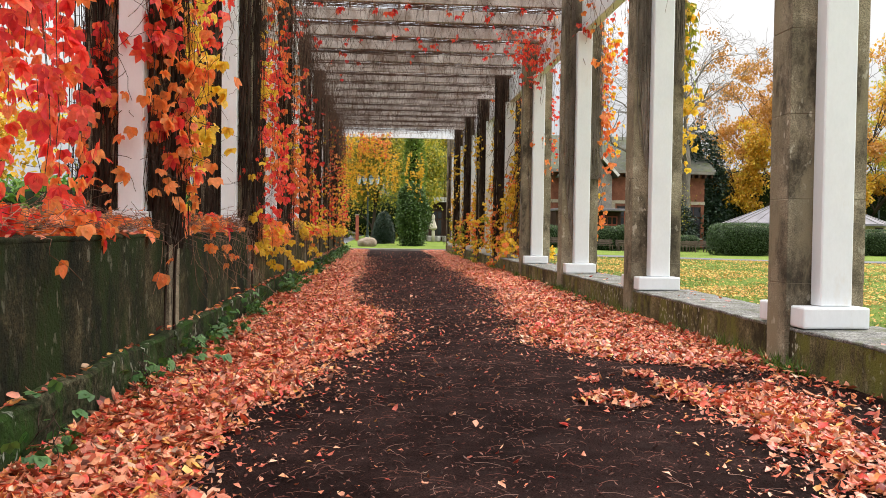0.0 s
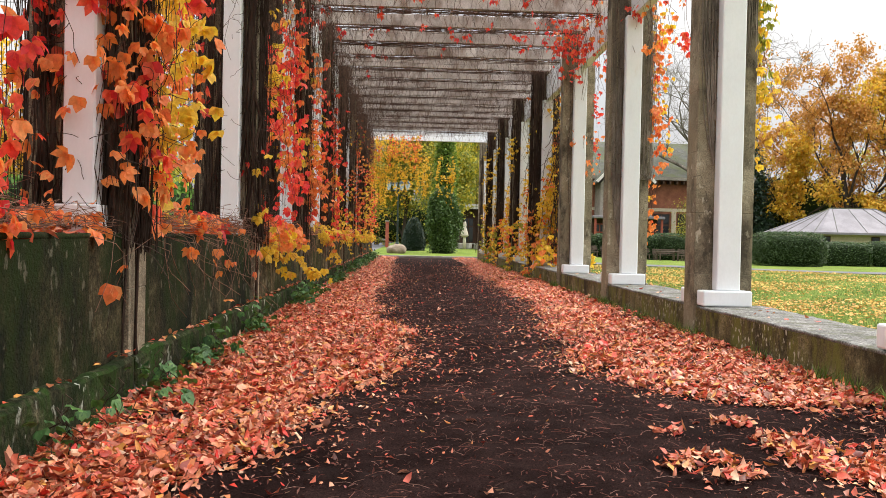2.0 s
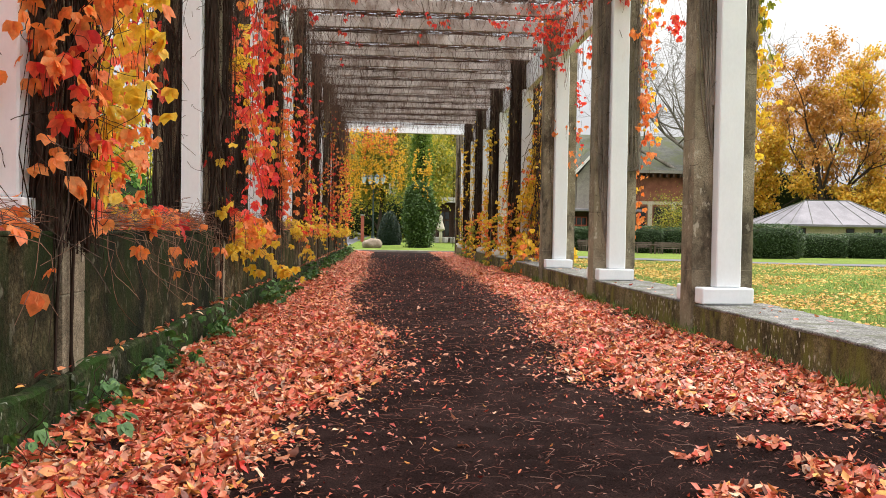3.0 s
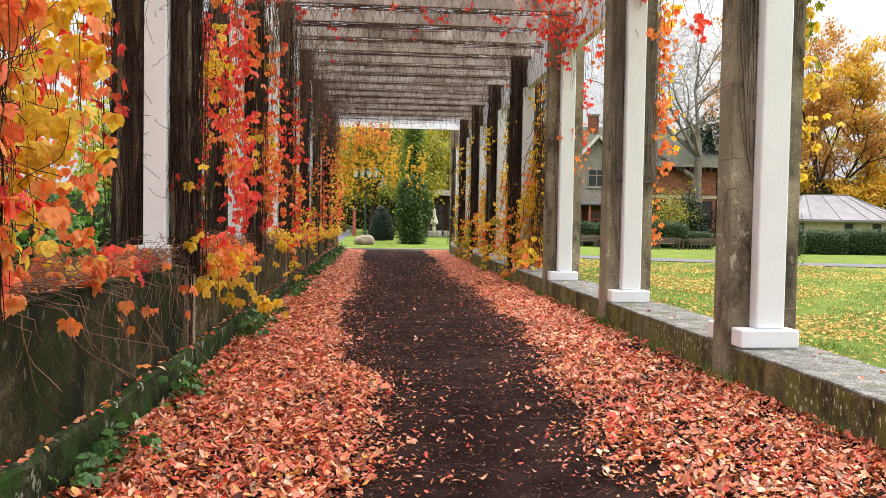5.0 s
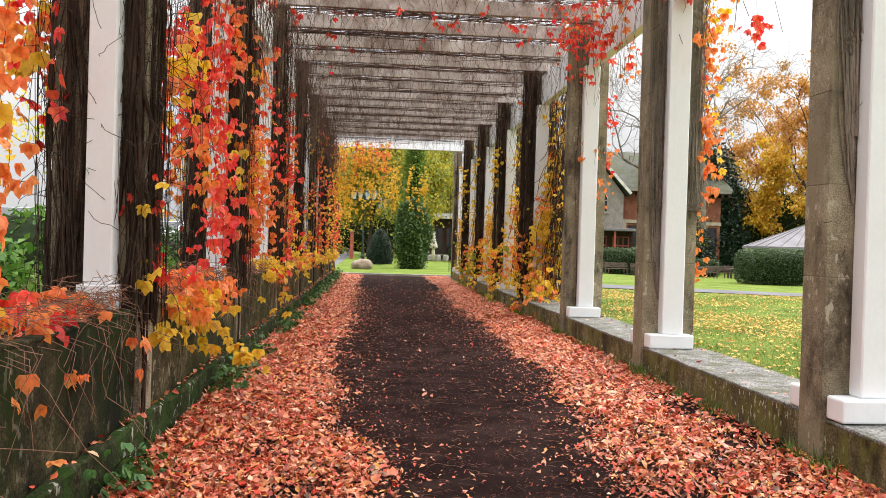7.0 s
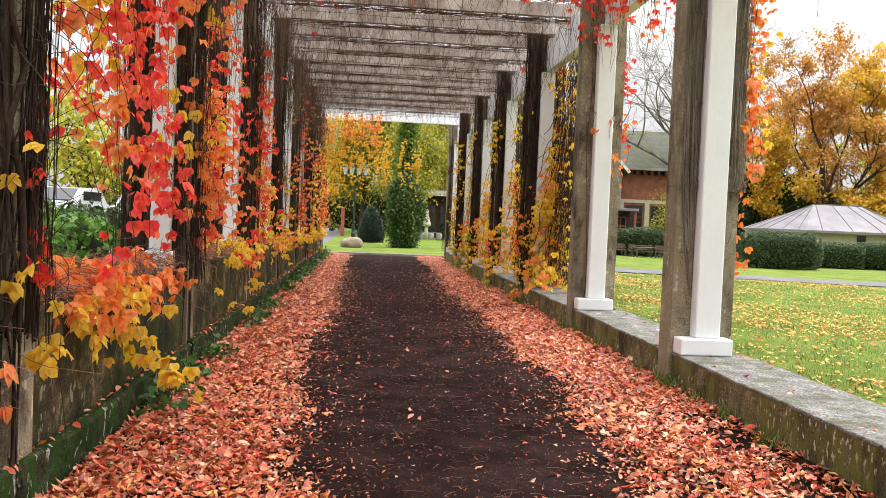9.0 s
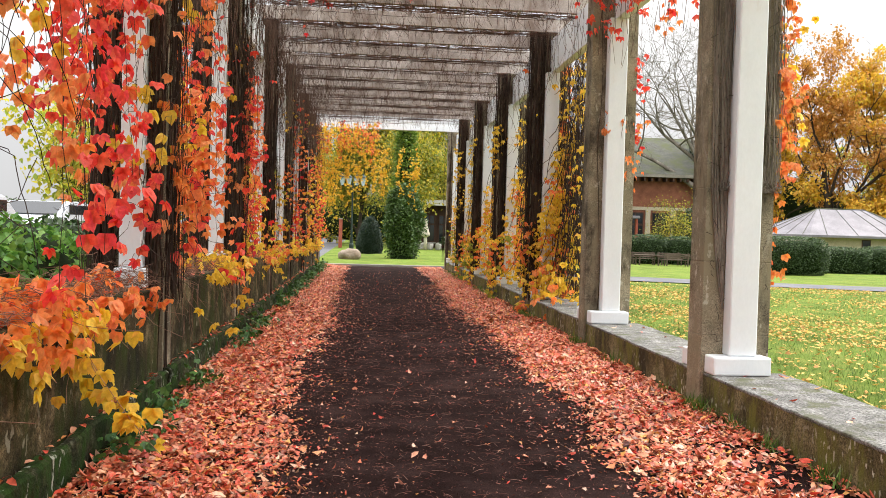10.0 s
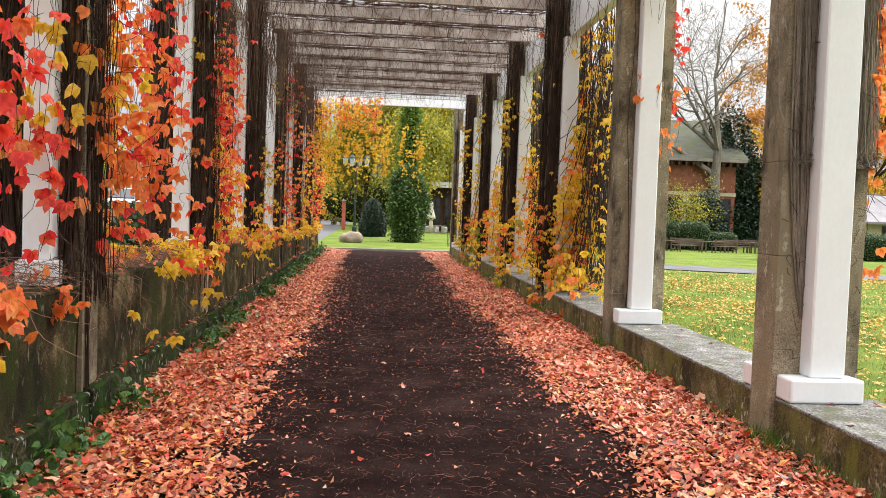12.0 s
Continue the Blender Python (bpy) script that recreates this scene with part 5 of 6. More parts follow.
tree("bare_tree", "large bare beech with grey bark and spreading branches", (31.5, 83.5, -0.5), 24.8, 0.68, M_TRUNK, None, 0, levels=5, spread_a=0.56, seed=4, first=0.62, shrink=0.72, up=0.16, kids=(3, 5), trunk=0.44)
tree("understorey_tree", "small half-bare tree with olive leaves under the beech", (26.4, 75, -0.4), 8.0, 0.13, M_TRUNK_DARK, M_PARK, 3600, (0.08, 0.17), 0.55, 4, 0.75, seed=9, up=0.03)
for i, (x, y, h, lf, n, sd) in enumerate(((41.5, 88, 17, M_GOLD, 7000, 21), (46, 85, 26, M_RUST, 7000, 22), (53, 88, 27, M_GOLD, 9000, 23), (49, 97, 28, M_RUST, 7000, 24), (61, 82, 24, M_GOLD, 9000, 25), (72, 90, 26, M_GOLD, 8000, 26), (43.5, 104, 20, M_RUST, 6000, 27), (80, 80, 20, M_GOLD, 7000, 28), (64, 100, 24, M_OLIVE, 7000, 29), (56, 78, 13, M_GOLD, 7000, 30), (90, 92, 22, M_RUST, 6000, 39), (47, 80, 10, M_GOLD, 6000, 55))):
    tree("autumn_tree", "tall tree with thinning golden brown autumn leaves behind the kiosk" if lf != M_OLIVE else "tall tree with olive green leaves", (x, y, -0.5), h, 0.46, M_TRUNK_DARK, lf, int(n * 1.15), (0.21, 0.45), 0.38, 4, 0.5, seed=sd, first=0.25, up=0.3, shrink=0.68)
# the planted group beyond the path's end
for x, y, h, lf, n, sd in ((-0.2, 84, 13, M_PARK, 13000, 31), (5.2, 84, 16, M_PARK, 15000, 32), (9.4, 98, 12, M_PARK, 11000, 33), (-3.4, 98, 11, M_PARK, 9000, 34), (3.6, 76, 12, M_PARK, 11000, 35), (14, 102, 14, M_OLIVE, 9000, 36), (7.6, 90, 12, M_PARK, 10000, 37), (-9, 110, 12, M_OLIVE, 8000, 38)):
    tree("park_tree", "tall leafy tree turning from green to yellow", (x, y, 0), h, 0.24, M_TRUNK_DARK, lf, int(n * 1.4), (0.15, 0.34), 0.8, 4, 0.45, seed=sd, first=0.2, up=0.3, shrink=0.66)
# trees across the street
for x, y, h, lf, n, sd in ((-19, 30, 11, M_OLIVE, 8000, 41), (-22, 48, 13, M_GOLD, 8000, 42), (-18, 64, 12, M_OLIVE, 8000, 43), (-24, 20, 12, M_OLIVE, 8000, 44), (-15, 86, 12, M_GOLD, 7000, 45), (-30, 36, 14, M_OLIVE, 7000, 46), (-20, 8, 12, M_OLIVE, 7000, 47)):
    tree("street_tree", "street tree with green and yellow autumn leaves", (x, y, 0), h, 0.2, M_TRUNK_DARK, lf, n // 3, (0.28, 0.55), 0.9, 3, 0.5, seed=sd, first=0.25, up=0.25, shrink=0.66)


def bush(name, label, category, at, half, n, leaf, size=(0.05, 0.1), shape="round", seed=0, core=M_TRUNK_DARK, hang=0.3, rough=0.04):
    """A clipped or natural bush: an uneven leafy skin over a solid core, coloured dark as the shade inside."""
    r = np.random.default_rng(seed)
    b = thing(name, label, category, at)
    hx, hy, hz = half
    if shape == "box":
        q = 5.0
        d = r.normal(0, 1, (n, 3))
        d /= (np.abs(d) ** q).sum(1, keepdims=True) ** (1 / q)
        p = d * np.array([hx, hy, hz]) + np.array([0, 0, hz])
        skin = r.normal(0, 0.035, (n, 1)) * d
        p = p + skin + 0.05 * np.sin(p * 4.1 + seed)
    elif shape == "cone":
        u = r.random(n) ** 0.6
        z = 2 * hz * (1 - u)
        rad = np.sqrt(np.clip(1 - (z / (2 * hz)) ** 1.5, 0, 1)) * (0.82 + 0.18 * np.minimum(z / 0.5, 1))
        a = r.uniform(0, 6.283, n)
        p = np.stack([np.cos(a) * rad * hx, np.sin(a) * rad * hy, z], -1) + r.normal(0, rough, (n, 3))
    elif shape == "column":
        z = 2 * hz * r.random(n) ** 0.85
        t = z / (2 * hz)
        rad = (0.62 + 0.5 * np.sin(np.minimum(t * 2.2, 1.57))) * np.sqrt(np.clip(1 - t ** 3, 0, 1))
        a = r.uniform(0, 6.283, n)
        rad = rad * (1 + 0.16 * np.sin(a * 5 + z * 1.3) + 0.12 * np.sin(a * 3 - z * 2.1) + r.normal(0, 0.09, n))
        p = np.stack([np.cos(a) * rad * hx, np.sin(a) * rad * hy, z], -1) + r.normal(0, 0.08, (n, 3))
    else:
        d = r.normal(0, 1, (n, 3))
        d /= np.linalg.norm(d, axis=1, keepdims=True)
        lump = 1 + 0.12 * np.sin(d[:, :1] * 7 + seed) * np.cos(d[:, 1:2] * 6) + r.normal(0, 0.05, (n, 1))
        p = d * np.array([hx, hy, hz]) * lump + np.array([0, 0, hz * 0.9])
    p = p[p[:, 2] > 0.02]
    bm = bmesh.new()
    if shape in ("cone", "column"):
        bmesh.ops.create_cone(bm, segments=14, radius1=hx * 0.78, radius2=hx * (0.05 if shape == "cone" else 0.4), depth=2 * hz * 0.9, cap_ends=True, matrix=Matrix.Translation((0, 0, hz * 0.9)))
    else:
        bmesh.ops.create_icosphere(bm, subdivisions=3, radius=1.0)
        for v in bm.verts:
            if shape == "box":
                c = v.co
                s = (abs(c.x) ** 5 + abs(c.y) ** 5 + abs(c.z) ** 5) ** 0.2
                v.co = c / s
            v.co = Vector((v.co.x * hx * 0.9, v.co.y * hy * 0.9, max(0.0, v.co.z * hz * 0.9 + hz * 0.95)))
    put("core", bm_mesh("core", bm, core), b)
    ob = put("leaves", leaf_mesh("leaves", DIAMOND, p, leaf, size, hang, seed), b)
    ob["kind"] = "stuff"
    return b


# near-black green stands in for the shade deep inside the foliage
M_CORE = surface("hedge_inner_shade", [(0.3, (0.01, 0.018, 0.007)), (0.7, (0.025, 0.04, 0.014))], 4.0, 30, 0.95)
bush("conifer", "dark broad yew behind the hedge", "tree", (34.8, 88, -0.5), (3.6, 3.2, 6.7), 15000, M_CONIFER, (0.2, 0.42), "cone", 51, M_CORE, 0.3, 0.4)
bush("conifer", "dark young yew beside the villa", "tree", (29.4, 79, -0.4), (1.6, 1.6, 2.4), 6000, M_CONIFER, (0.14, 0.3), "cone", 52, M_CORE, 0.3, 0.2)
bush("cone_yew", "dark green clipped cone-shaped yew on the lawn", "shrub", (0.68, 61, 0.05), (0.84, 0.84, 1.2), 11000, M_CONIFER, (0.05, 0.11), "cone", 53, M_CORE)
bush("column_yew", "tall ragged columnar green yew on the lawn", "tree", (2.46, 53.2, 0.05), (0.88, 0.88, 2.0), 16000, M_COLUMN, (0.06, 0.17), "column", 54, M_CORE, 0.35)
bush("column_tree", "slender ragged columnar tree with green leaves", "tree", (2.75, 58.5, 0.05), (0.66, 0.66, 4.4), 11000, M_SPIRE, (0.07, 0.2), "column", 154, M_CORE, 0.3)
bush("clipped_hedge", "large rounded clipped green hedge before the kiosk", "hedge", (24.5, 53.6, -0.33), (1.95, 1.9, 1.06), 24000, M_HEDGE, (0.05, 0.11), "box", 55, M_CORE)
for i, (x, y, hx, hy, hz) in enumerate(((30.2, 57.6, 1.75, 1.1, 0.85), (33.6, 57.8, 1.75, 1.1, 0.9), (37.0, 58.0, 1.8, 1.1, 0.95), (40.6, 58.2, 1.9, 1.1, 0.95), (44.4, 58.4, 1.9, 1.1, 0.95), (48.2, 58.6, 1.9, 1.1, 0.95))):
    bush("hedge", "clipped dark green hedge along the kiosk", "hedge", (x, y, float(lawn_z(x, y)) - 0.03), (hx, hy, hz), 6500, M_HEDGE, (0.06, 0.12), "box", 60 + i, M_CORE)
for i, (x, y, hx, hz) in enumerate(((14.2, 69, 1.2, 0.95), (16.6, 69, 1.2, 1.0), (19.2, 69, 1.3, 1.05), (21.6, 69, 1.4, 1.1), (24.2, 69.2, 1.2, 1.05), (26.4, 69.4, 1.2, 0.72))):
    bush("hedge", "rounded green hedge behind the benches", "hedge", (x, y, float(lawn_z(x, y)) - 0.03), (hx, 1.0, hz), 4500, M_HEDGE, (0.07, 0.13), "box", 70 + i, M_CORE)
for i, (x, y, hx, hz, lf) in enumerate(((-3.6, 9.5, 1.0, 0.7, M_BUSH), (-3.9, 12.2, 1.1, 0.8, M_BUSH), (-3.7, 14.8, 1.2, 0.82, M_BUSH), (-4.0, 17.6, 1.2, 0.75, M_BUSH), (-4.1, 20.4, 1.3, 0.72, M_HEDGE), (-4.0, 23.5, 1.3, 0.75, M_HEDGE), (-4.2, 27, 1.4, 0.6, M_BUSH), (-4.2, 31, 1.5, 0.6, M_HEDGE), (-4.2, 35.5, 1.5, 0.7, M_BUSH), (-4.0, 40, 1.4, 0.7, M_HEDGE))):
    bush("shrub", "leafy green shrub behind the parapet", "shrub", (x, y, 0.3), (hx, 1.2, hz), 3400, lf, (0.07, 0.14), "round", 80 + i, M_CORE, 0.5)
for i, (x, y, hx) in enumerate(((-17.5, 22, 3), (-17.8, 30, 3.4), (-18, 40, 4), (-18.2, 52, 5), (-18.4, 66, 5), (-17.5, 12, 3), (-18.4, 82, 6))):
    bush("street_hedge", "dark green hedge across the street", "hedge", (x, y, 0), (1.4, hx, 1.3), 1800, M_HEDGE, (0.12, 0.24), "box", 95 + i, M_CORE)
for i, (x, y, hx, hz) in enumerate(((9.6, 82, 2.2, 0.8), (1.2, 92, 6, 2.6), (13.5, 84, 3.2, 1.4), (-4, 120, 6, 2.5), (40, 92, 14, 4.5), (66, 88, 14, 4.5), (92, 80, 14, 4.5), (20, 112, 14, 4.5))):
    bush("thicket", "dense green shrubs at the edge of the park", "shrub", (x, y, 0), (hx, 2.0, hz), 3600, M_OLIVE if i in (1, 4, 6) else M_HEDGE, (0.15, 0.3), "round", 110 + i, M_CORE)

# ---- kiosk with its zinc roof ----
def kiosk():
    k = thing("kiosk", "low cream kiosk with a pale zinc tent roof", "kiosk", (37.9, 70.5, -0.5), -2)
    X, Y, zb, ze, zr = 6.7, 4.1, 2.45, 2.6, 4.68
    part("wall", box_bm(-X + 0.7, X - 0.7, -Y + 0.7, Y - 0.7, 0, zb, 0.02), M_RENDER, k)
    rx = 1.95
    eave = [(-X, -Y * 0.55), (-X * 0.68, -Y), (X * 0.2, -Y), (X * 0.68, -Y), (X, -Y * 0.5), (X, Y * 0.5), (X * 0.68, Y), (-X * 0.68, Y), (-X, Y * 0.55)]
    ridge = [(-rx, 0), (-rx, 0), (rx * 0.3, 0), (rx, 0), (rx, 0), (rx, 0), (rx, 0), (-rx, 0), (-rx, 0)]
    bm = bmesh.new()
    e = [bm.verts.new((x, y, ze)) for x, y in eave]
    lo = [bm.verts.new((x, y, zb - 0.02)) for x, y in eave]
    a, b = bm.verts.new((-rx, 0, zr)), bm.verts.new((rx, 0, zr))
    n = len(e)
    for i in range(n):
        j = (i + 1) % n
        bm.faces.new((lo[i], lo[j], e[j], e[i]))
        ra, rb = (a if ridge[i][0] < 0 else b), (a if ridge[j][0] < 0 else b)
        if ra is rb:
            bm.faces.new((e[i], e[j], ra))
        else:
            bm.faces.new((e[i], e[j], rb, ra))
    bm.faces.new(lo)
    bmesh.ops.recalc_face_normals(bm, faces=bm.faces)
    roof = part("roof", bm, M_ZINC, k, "pale grey zinc roof with standing seams")
    for s in range(22):
        t = s / 22 * n
        i = int(t) % n
        f = t - int(t)
        p = Vector((*eave[i], ze)).lerp(Vector((*eave[(i + 1) % n], ze)), f)
        q = Vector((max(-rx, min(rx, p.x * 0.55)), 0, zr))
        if abs(p.x) > X * 0.67:
            q = Vector((math.copysign(rx, p.x), 0, zr))
        pts = np.array([[p.lerp(q, u) + Vector((0, 0, 0.02)) for u in (0, 0.5, 1)]])
        put("seam", tube_mesh("seam", pts, np.full((1, 3), 0.022), M_SLATE, 4), roof)
    put("ridge_roll", tube_mesh("ridge_roll", np.array([[(-rx, 0, zr + 0.02), (0, 0, zr + 0.02), (rx, 0, zr + 0.02)]]), np.full((1, 3), 0.05), M_SLATE, 6), roof)
    for x in (-3.8, 0.2, 2.5, 4.6):
        w = part("window", box_bm(x - 0.35, x + 0.35, -Y + 0.66, -Y + 0.72, 1.3, 2.3), M_DARKWOOD, k)
        part("pane", box_bm(x - 0.28, x + 0.28, -Y + 0.64, -Y + 0.655, 1.37, 2.23), M_GLASS, w)
    return k


kiosk()
# string of small lamps beside the kiosk
_sl = thing("string_lights", "sagging cable with small unlit bulbs by the kiosk", "string lights", (46.0, 68, -0.5))
_t = np.linspace(0, 1, 18)
_c = np.stack([-3 + 12 * _t, np.zeros(18), 3.3 - 1.1 * np.sin(_t * 3.14) + 0.4 * _t], -1)[None]
put("cable", tube_mesh("cable", _c, np.full((1, 18), 0.012), M_RUBBER, 4), _sl)
_bulb = bmesh.new()
bmesh.ops.create_uvsphere(_bulb, u_segments=8, v_segments=6, radius=0.06)
_bulb = bm_mesh("bulb", _bulb, M_LANTERN)
for q in _c[0][1:-1]:
    put("bulb", _bulb, _sl, pose(q[0], q[1], q[2] - 0.08))
for x in (-3.0, 9.0):
    part("mast", box_bm(x - 0.04, x + 0.04, -0.04, 0.04, 0, 3.8, 0.01), M_IRON, _sl)

# ---- brick villa ----
def window_at(parent, x, y, z, w, h, bars=2, frame_mat=None):
    f = part("window", box_bm(x - w / 2, x + w / 2, y - 0.06, y + 0.02, z, z + h, 0.01), frame_mat or M_GABLE, parent)
    cw = (w - 0.1 * (bars + 1)) / bars
    for i in range(bars):
        x0 = x - w / 2 + 0.1 + i * (cw + 0.1)
        part("pane", box_bm(x0, x0 + cw, y - 0.075, y - 0.055, z + 0.1, z + h * 0.62), M_GLASS, f)
        part("pane", box_bm(x0, x0 + cw, y - 0.075, y - 0.055, z + h * 0.68, z + h - 0.1), M_GLASS, f)
    part("sill", box_bm(x - w / 2 - 0.1, x + w / 2 + 0.1, y - 0.16, y, z - 0.12, z - 0.005, 0.01), M_KERB, f)


def gable_roof(x0, x1, y0, y1, ze, zr, over, along_x=True):
    bm = bmesh.new()
    if along_x:
        ym = (y0 + y1) / 2
        pr = [(y0 - over, ze), (ym, zr), (y1 + over, ze), (y1 + over, ze - 0.18), (ym, zr - 0.22), (y0 - over, ze - 0.18)]
        a = [bm.verts.new((x0 - over, p, q)) for p, q in pr]
        b = [bm.verts.new((x1 + over, p, q)) for p, q in pr]
    else:
        xm = (x0 + x1) / 2
        pr = [(x0 - over, ze), (xm, zr), (x1 + over, ze), (x1 + over, ze - 0.18), (xm, zr - 0.22), (x0 - over, ze - 0.18)]
        a = [bm.verts.new((p, y0 - over, q)) for p, q in pr]
        b = [bm.verts.new((p, y1 + over, q)) for p, q in pr]
    for i in range(6):
        j = (i + 1) % 6
        bm.faces.new((a[i], a[j], b[j], b[i]))
    bm.faces.new(a[:2] + a[4:])
    bm.faces.new(a[1:5])
    bm.faces.new(b[:2] + b[4:])
    bm.faces.new(b[1:5])
    bmesh.ops.recalc_face_normals(bm, faces=bm.faces)
    return bm


def villa():
    v = thing("villa", "old red brick villa with slate roofs and timbered gable", "house", (0, 0, 0))
    wall_v = part("wall", box_bm(14.0, 29.5, 77, 90, 0, 7.4), M_BRICK, v)
    part("roof", gable_roof(14.0, 29.5, 77, 90, 7.4, 11.4, 0.8), M_SLATE, v, "mossy grey slate roof")
    part("eave_board", box_bm(13.4, 30.1, 76.1, 76.4, 7.1, 7.38), M_GABLE, v)
    for i in range(26):
        part("rafter_end", box_bm(13.6 + i * 0.65, 13.75 + i * 0.65, 76.15, 76.98, 6.75, 7.05), M_DARKWOOD, v)
    part("band", box_bm(13.95, 29.55, 76.93, 76.996, 4.2, 4.5), M_RENDER, v)
    for x in (21.6, 23.9, 26.2, 28.4):
        window_at(v, x, 77, 0.9, 1.55, 3.1, 2, M_DARKWOOD)
    for x in (20.4, 22.75, 25.05, 27.3):
        part("pilaster", box_bm(x - 0.22, x + 0.22, 76.86, 76.995, 0, 4.2, 0.02), M_RENDER, v)
    # timbered gable that stands forward
    part("gable_wall", box_bm(15.2, 19.6, 74.6, 76.99, 3.6, 6.6), M_GABLE, v)
    bm = bmesh.new()
    tri = [(15.2, 6.605), (19.6, 6.605), (17.4, 9.35)]
    a = [bm.verts.new((x, 74.6, z)) for x, z in tri]
    b = [bm.verts.new((x, 76.9, z)) for x, z in tri]
    for i in range(3):
        j = (i + 1) % 3
        bm.faces.new((a[i], a[j], b[j], b[i]))
    bm.faces.new(a)
    bm.faces.new(b[::-1])
    bmesh.ops.recalc_face_normals(bm, faces=bm.faces)
    part("gable_infill", bm, M_GABLE, v)
    part("gable_roof", gable_roof(15.2, 19.6, 74.6, 82, 6.7, 9.6, 0.5, False), M_SLATE, v)
    for s in (-1, 1):
        bm = box_bm(-0.12, 0.12, -0.06, 0.06, -1.95, 1.95)
        bmesh.ops.transform(bm, matrix=Matrix.Translation((17.4 + s * 1.35, 74.0, 8.1)) @ Matrix.Rotation(-s * math.atan2(2.7, 2.9), 4, "Y"), verts=bm.verts)
        part("bargeboard", bm, M_WHITE_OLD, v, "weathered white bargeboard")
    window_at(v, 17.4, 74.6, 5.0, 1.6, 1.6)
    # veranda under the gable
    part("veranda_roof", box_bm(14.2, 20.6, 72.6, 76.9, 3.35, 3.58, 0.03), M_ZINC, v)
    for x in (14.4, 16.4, 18.4, 20.4):
        part("veranda_post", box_bm(x - 0.09, x + 0.09, 72.8, 72.98, 0, 3.345, 0.015), M_REDDISH, v)
    for x in (15.4, 17.4, 19.4):
        window_at(v, x, 74.55, 0.6, 1.5, 2.3, 3, M_REDDISH)
    part("veranda_wall", box_bm(14.3, 20.5, 74.56, 76.98, 0, 3.34), M_DARKWOOD, v)
    part("chimney", box_bm(18.6, 19.5, 82, 82.9, 9.0, 12.3, 0.03), M_BRICK, v)
    part("chimney_cap", box_bm(18.5, 19.6, 81.9, 83.0, 12.303, 12.5, 0.03), M_KERB, v)
    v.matrix_basis = Matrix.Translation((2.7, 2.2, -0.4)) @ Matrix.Scale(1.07, 4)


villa()


def dark_hall():
    h = thing("timber_hall", "dark timber hall with glazed doors behind the lawn", "building", (0, 0, 0))
    part("wall", box_bm(5.4, 13.5, 86, 94, 0, 4.1), M_DARKWOOD, h)
    part("roof", box_bm(4.8, 14.2, 85.2, 95, 4.103, 4.4, 0.04), M_ZINC, h)
    part("fascia", box_bm(4.75, 14.25, 85.05, 85.19, 3.95, 4.45), M_WHITE_OLD, h)
    for i in range(5):
        window_at(h, 6.4 + i * 1.4, 86, 0.5, 1.1, 2.6, 2, M_DARKWOOD)


dark_hall()


def far_house(x, y, w, d, ze, zr, mat, label):
    h = thing("town_house", label, "house", (0, 0, 0))
    part("wall", box_bm(x, x + w, y, y + d, 0, ze), mat, h)
    part("roof", gable_roof(x, x + w, y, y + d, ze, zr, 0.5), M_SLATE, h)
    for i in range(int(w / 3)):
        for z in (1.0, 4.0):
            if z + 1.6 < ze:
                window_at(h, x + 1.6 + i * 3, y, z, 1.2, 1.6)


far_house(-58, 84, 10, 10, 6.5, 10.5, M_RENDER, "cream house across the street with slate roof")
far_house(-40, 30, 12, 12, 6.8, 11, M_BRICK, "brick house across the street with slate roof")
far_house(-12, 140, 12, 10, 6.5, 10, M_BRICK, "brick house at the end of the lane")

# ---- benches and tables on the lawn ----
def bench_seat(m, label="weathered grey wooden park bench on the lawn"):
    b = thing("park_bench", label, "bench", group="benches on the lawn")
    for i in range(4):
        part("seat_slat", box_bm(-0.9, 0.9, 0.02 + i * 0.11, 0.11 + i * 0.11, 0.42, 0.455, 0.005), M_BENCH, b)
    for i in range(3):
        part("back_slat", box_bm(-0.9, 0.9, 0.46 + i * 0.03, 0.49 + i * 0.03, 0.53 + i * 0.13, 0.63 + i * 0.13, 0.005), M_BENCH, b)
    for x in (-0.75, 0.75):
        part("leg", box_bm(x - 0.035, x + 0.035, 0.03, 0.09, 0, 0.415, 0.005), M_BENCH, b)
        part("back_leg", box_bm(x - 0.035, x + 0.035, 0.55, 0.62, 0, 0.95, 0.005), M_BENCH, b)
        part("armrest", box_bm(x - 0.04, x + 0.04, 0.0, 0.56, 0.62, 0.66, 0.005), M_BENCH, b)
    b.matrix_basis = m
    return b


def picnic_table(m):
    t = thing("picnic_table", "weathered grey wooden table on the lawn", "table", group="tables on the lawn")
    for i in range(5):
        part("board", box_bm(-0.95, 0.95, -0.42 + i * 0.17, -0.26 + i * 0.17, 0.71, 0.75, 0.005), M_BENCH, t)
    for x in (-0.7, 0.7):
        for y in (-0.34, 0.34):
            part("leg", box_bm(x - 0.04, x + 0.04, y - 0.04, y + 0.04, 0, 0.708, 0.005), M_BENCH, t)
        part("rail", box_bm(x - 0.03, x + 0.03, -0.38, 0.38, 0.63, 0.705), M_BENCH, t)
    t.matrix_basis = m
    return t


def on_lawn(x, y, turn):
    return pose(x, y, float(lawn_z(x, y)), 0, 0, turn)


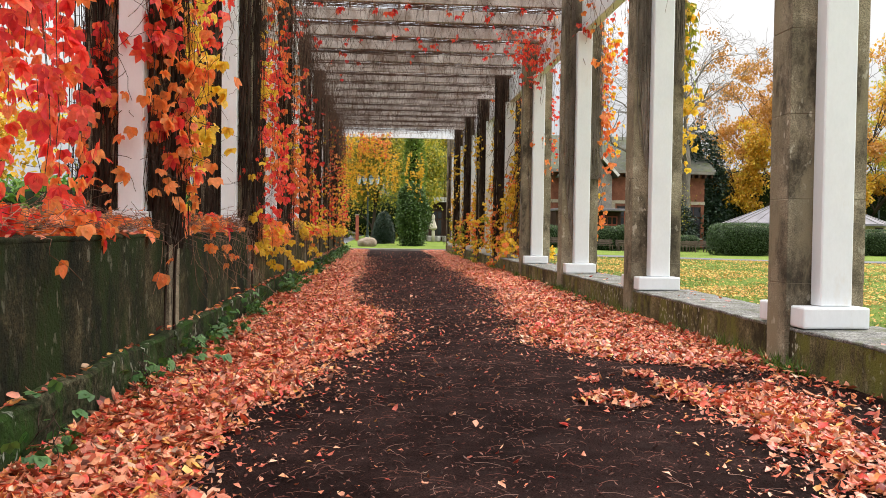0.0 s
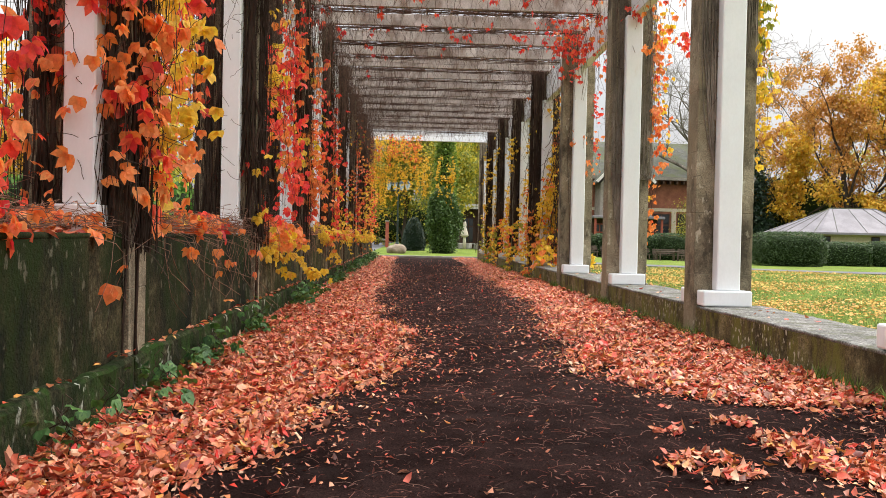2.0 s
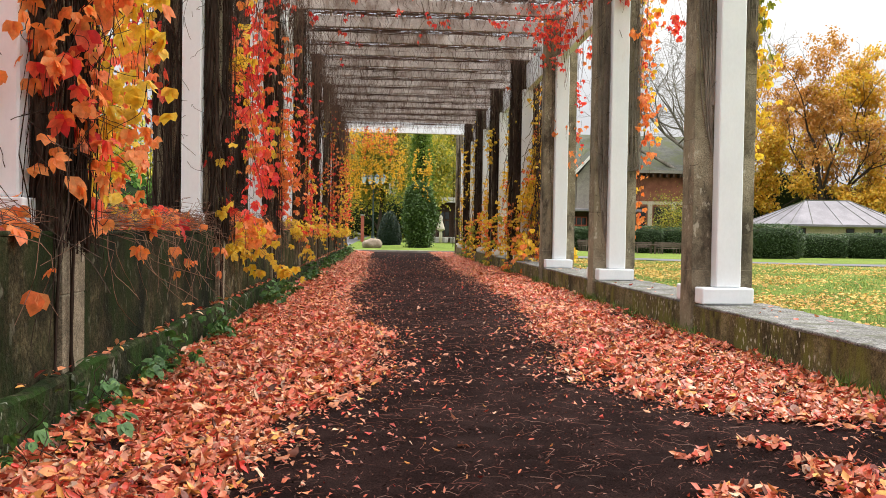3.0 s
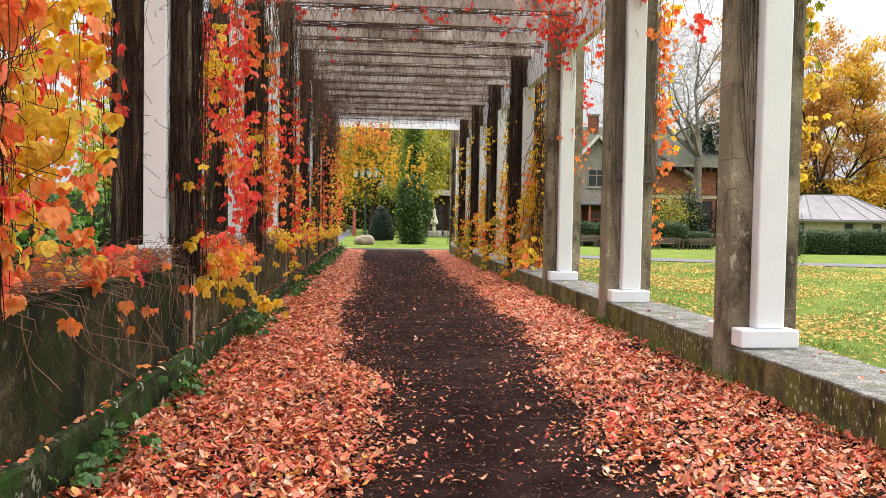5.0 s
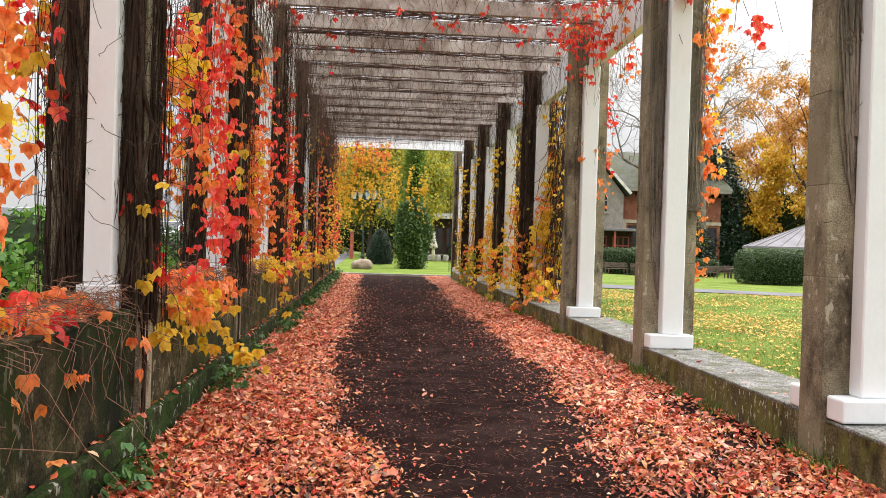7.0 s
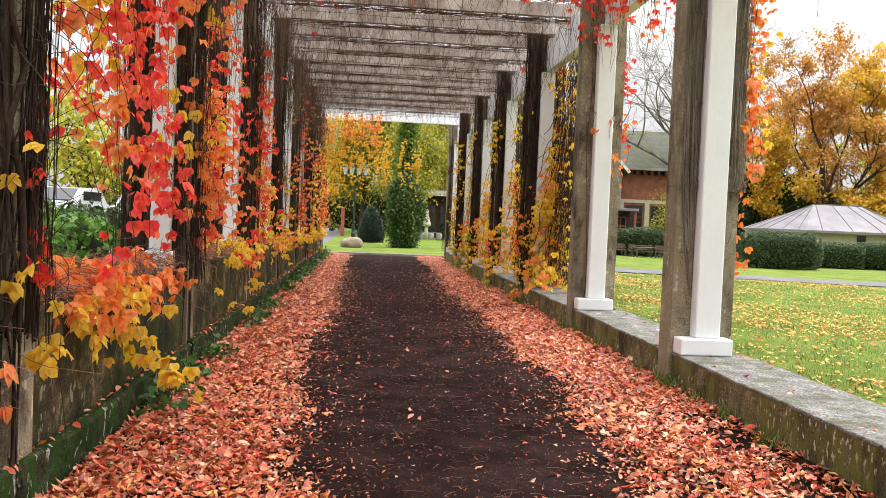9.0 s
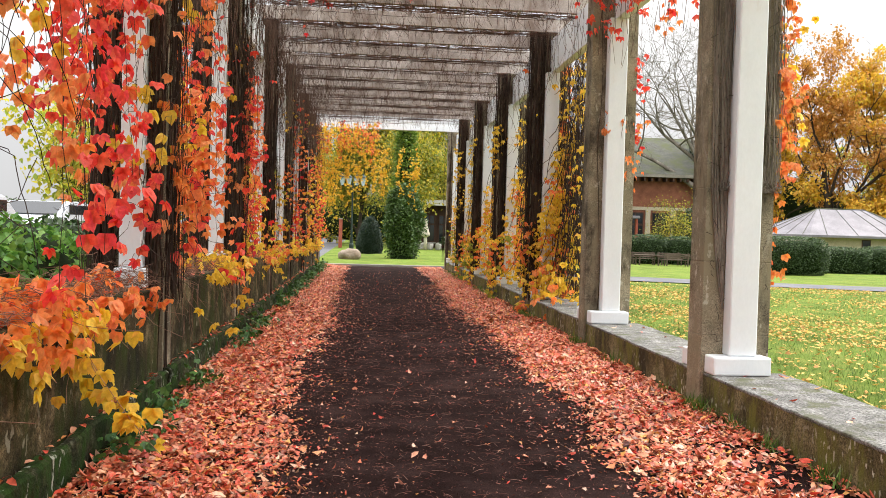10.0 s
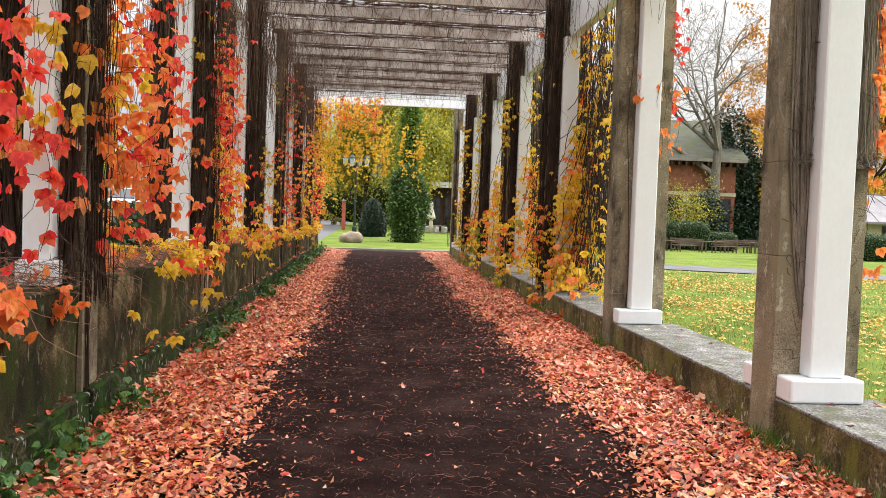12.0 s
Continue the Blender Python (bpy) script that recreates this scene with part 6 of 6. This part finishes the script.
_bench = bench_seat(on_lawn(24.6, 64.6, 182))
_table = picnic_table(on_lawn(24.4, 65.6, 2))
for x, y, a in ((22.6, 66.2, 4), (20.6, 66.4, -6), (26.4, 66.0, 6), (28.2, 66.4, -4), (18.6, 66.2, 8), (16.4, 65.2, 184), (16.6, 67.0, 2), (22.2, 64.6, 178), (14.4, 66.0, 10), (28.0, 64.8, 182)):
    copy_thing(_bench, on_lawn(x, y, a))
copy_thing(_bench, pose(8.4, 79, 0.05, 0, 0, 10))
for x, y, a in ((20.4, 65.2, 4), (16.4, 66.1, 0), (28.0, 65.6, -3)):
    copy_thing(_table, on_lawn(x, y, a))

# ---- lamp post, boulder, statue, post beyond the path's end ----
def lathe(profile, segments=12):
    bm = bmesh.new()
    rings = [[bm.verts.new((q * math.cos(a), q * math.sin(a), z)) for a in [2 * math.pi * i / segments for i in range(segments)]] for q, z in profile]
    for lo, hi in zip(rings, rings[1:]):
        for i in range(segments):
            bm.faces.new((lo[i], lo[(i + 1) % segments], hi[(i + 1) % segments], hi[i]))
    bm.faces.new(rings[-1])
    bm.faces.new(rings[0][::-1])
    return bm


def lamp_post():
    L = thing("street_lamp", "tall dark green iron lamp post with four glass lanterns", "street lamp", (-0.55, 66, 0))
    part("base", lathe([(0.16, 0), (0.16, 0.5), (0.11, 0.6), (0.1, 1.0)]), M_IRON, L)
    part("shaft", lathe([(0.075, 0.95), (0.065, 2.2), (0.09, 2.25), (0.06, 2.3), (0.05, 4.7), (0.02, 5.0)]), M_IRON, L)
    part("cross_arm", box_bm(-0.75, 0.75, -0.025, 0.025, 4.55, 4.61, 0.01), M_IRON, L)
    part("lower_scroll", box_bm(-0.5, 0.5, -0.02, 0.02, 4.2, 4.24, 0.008), M_IRON, L)
    for x in (-0.72, -0.26, 0.26, 0.72):
        ln = part("lantern", lathe([(0.05, 4.615), (0.11, 4.68), (0.2, 5.12)], 6), M_LANTERN, L, "glass lantern")
        bmesh_x = pose(x, 0, 0)
        ln.matrix_basis = bmesh_x
        part("hood", lathe([(0.23, 5.123), (0.19, 5.22), (0.06, 5.34), (0.02, 5.46)], 6), M_IRON, ln)
    return L


lamp_post()
bm = bmesh.new()
bmesh.ops.create_icosphere(bm, subdivisions=3, radius=1.0)
for v in bm.verts:
    d = 1 + 0.22 * noise.noise(v.co * 1.7) + 0.1 * noise.noise(v.co * 4.1)
    v.co = Vector((v.co.x * 0.6 * d, v.co.y * 0.42 * d, max(-0.05, v.co.z * 0.36 * d + 0.22)))
tagged(put("boulder", smooth(bm_mesh("boulder", bm, M_ROCK)), None, pose(-0.35, 50.6, 0.03)), "rounded brown boulder lying on the lawn", "boulder")
bm = lathe([(0.14, 0), (0.14, 0.9), (0.1, 1.0), (0.16, 1.05), (0.36, 1.15), (0.34, 1.3), (0.2, 1.75), (0.13, 1.95), (0.16, 2.1), (0.13, 2.3), (0.04, 2.45)], 14)
tagged(put("garden_statue", smooth(bm_mesh("garden_statue", bm, M_STATUE)), None, pose(5.2, 74, 0.05)), "small pale stone statue standing on a post", "statue")
_p = thing("advert_post", "faded red square pillar beside the lane", "pillar", (-1.55, 74, 0))
part("shaft", box_bm(-0.14, 0.14, -0.14, 0.14, 0.0, 2.3, 0.02), M_REDDISH, _p)
part("cap", box_bm(-0.18, 0.18, -0.18, 0.18, 2.303, 2.4, 0.02), M_KERB, _p)
for i in range(9):
    tagged(put("edging_stone", lumpy(box_mesh("edging_stone", (-0.32, 0.32, -0.2, 0.2, 0, 0.5), M_KERB, 0.08, 2), 0.3, 0.06, i), None, pose(3.6 + i * 0.72, 76.5 + 0.1 * (i % 3), 0.03, 0, 0, i * 17)), "rough pale stone edging a flower bed", "stone", "edging stones")

# ---- street side: cars and a blue sign ----
def car(m, label):
    c = thing("car", label, "car", group="parked cars")
    side = [(-2.1, 0.35), (-2.15, 0.75), (-1.95, 0.95), (-1.2, 1.02), (-0.55, 1.42), (0.9, 1.46), (1.6, 1.05), (2.05, 0.95), (2.12, 0.6), (2.05, 0.35)]
    bm = bmesh.new()
    a = [bm.verts.new((-0.82, y, z)) for y, z in side]
    b = [bm.verts.new((0.82, y, z)) for y, z in side]
    n = len(side)
    for i in range(n):
        bm.faces.new((a[i], a[(i + 1) % n], b[(i + 1) % n], b[i]))
    bm.faces.new(a[::-1])
    bm.faces.new(b)
    bmesh.ops.recalc_face_normals(bm, faces=bm.faces)
    bmesh.ops.bevel(bm, geom=list(bm.edges), offset=0.05, segments=2, affect="EDGES")
    part("body", bm, M_CAR, c)
    for x in (-0.835, 0.815):
        part("side_window", box_bm(x, x + 0.02, -0.6, 0.95, 1.08, 1.34, 0.008), M_GLASS, c)
    bm = box_bm(-0.68, 0.68, -0.012, 0.012, -0.32, 0.32, 0.01)
    bmesh.ops.transform(bm, matrix=Matrix.Translation((0, -0.9, 1.24)) @ Matrix.Rotation(-math.atan2(0.65, 0.4), 4, "X"), verts=bm.verts)
    part("windscreen", bm, M_GLASS, c)
    for x in (-0.8, 0.62):
        for y in (-1.3, 1.3):
            w = bmesh.new()
            bmesh.ops.create_cone(w, segments=20, radius1=0.32, radius2=0.32, depth=0.18, cap_ends=True, matrix=Matrix.Translation((x + 0.09, y, 0.32)) @ Matrix.Rotation(math.pi / 2, 4, "Y"))
            wh = part("wheel", w, M_RUBBER, c)
            q = bmesh.new()
            bmesh.ops.create_cone(q, segments=16, radius1=0.2, radius2=0.2, depth=0.2, cap_ends=True, matrix=Matrix.Translation((x + 0.09, y, 0.32)) @ Matrix.Rotation(math.pi / 2, 4, "Y"))
            part("rim", q, M_ZINC, wh)
    c.matrix_basis = m
    return c


_car = car(pose(-8.4, 31.5, 0.75), "pale silver hatchback parked in the street")
for x, y, z in ((-8.5, 41, 0.75), (-8.4, 26.0, 0.75), (-3.4, 118, 0.02)):
    copy_thing(_car, pose(x, y, z))
_s = thing("road_sign", "small blue road sign on a grey post", "road sign", (-5.6, 36, 0.6))
part("post", lathe([(0.03, 0.0), (0.03, 3.0)], 8), M_ZINC, _s)
part("plate", box_bm(-0.3, 0.3, -0.05, -0.035, 2.3, 2.9, 0.005), M_BLUE, _s)
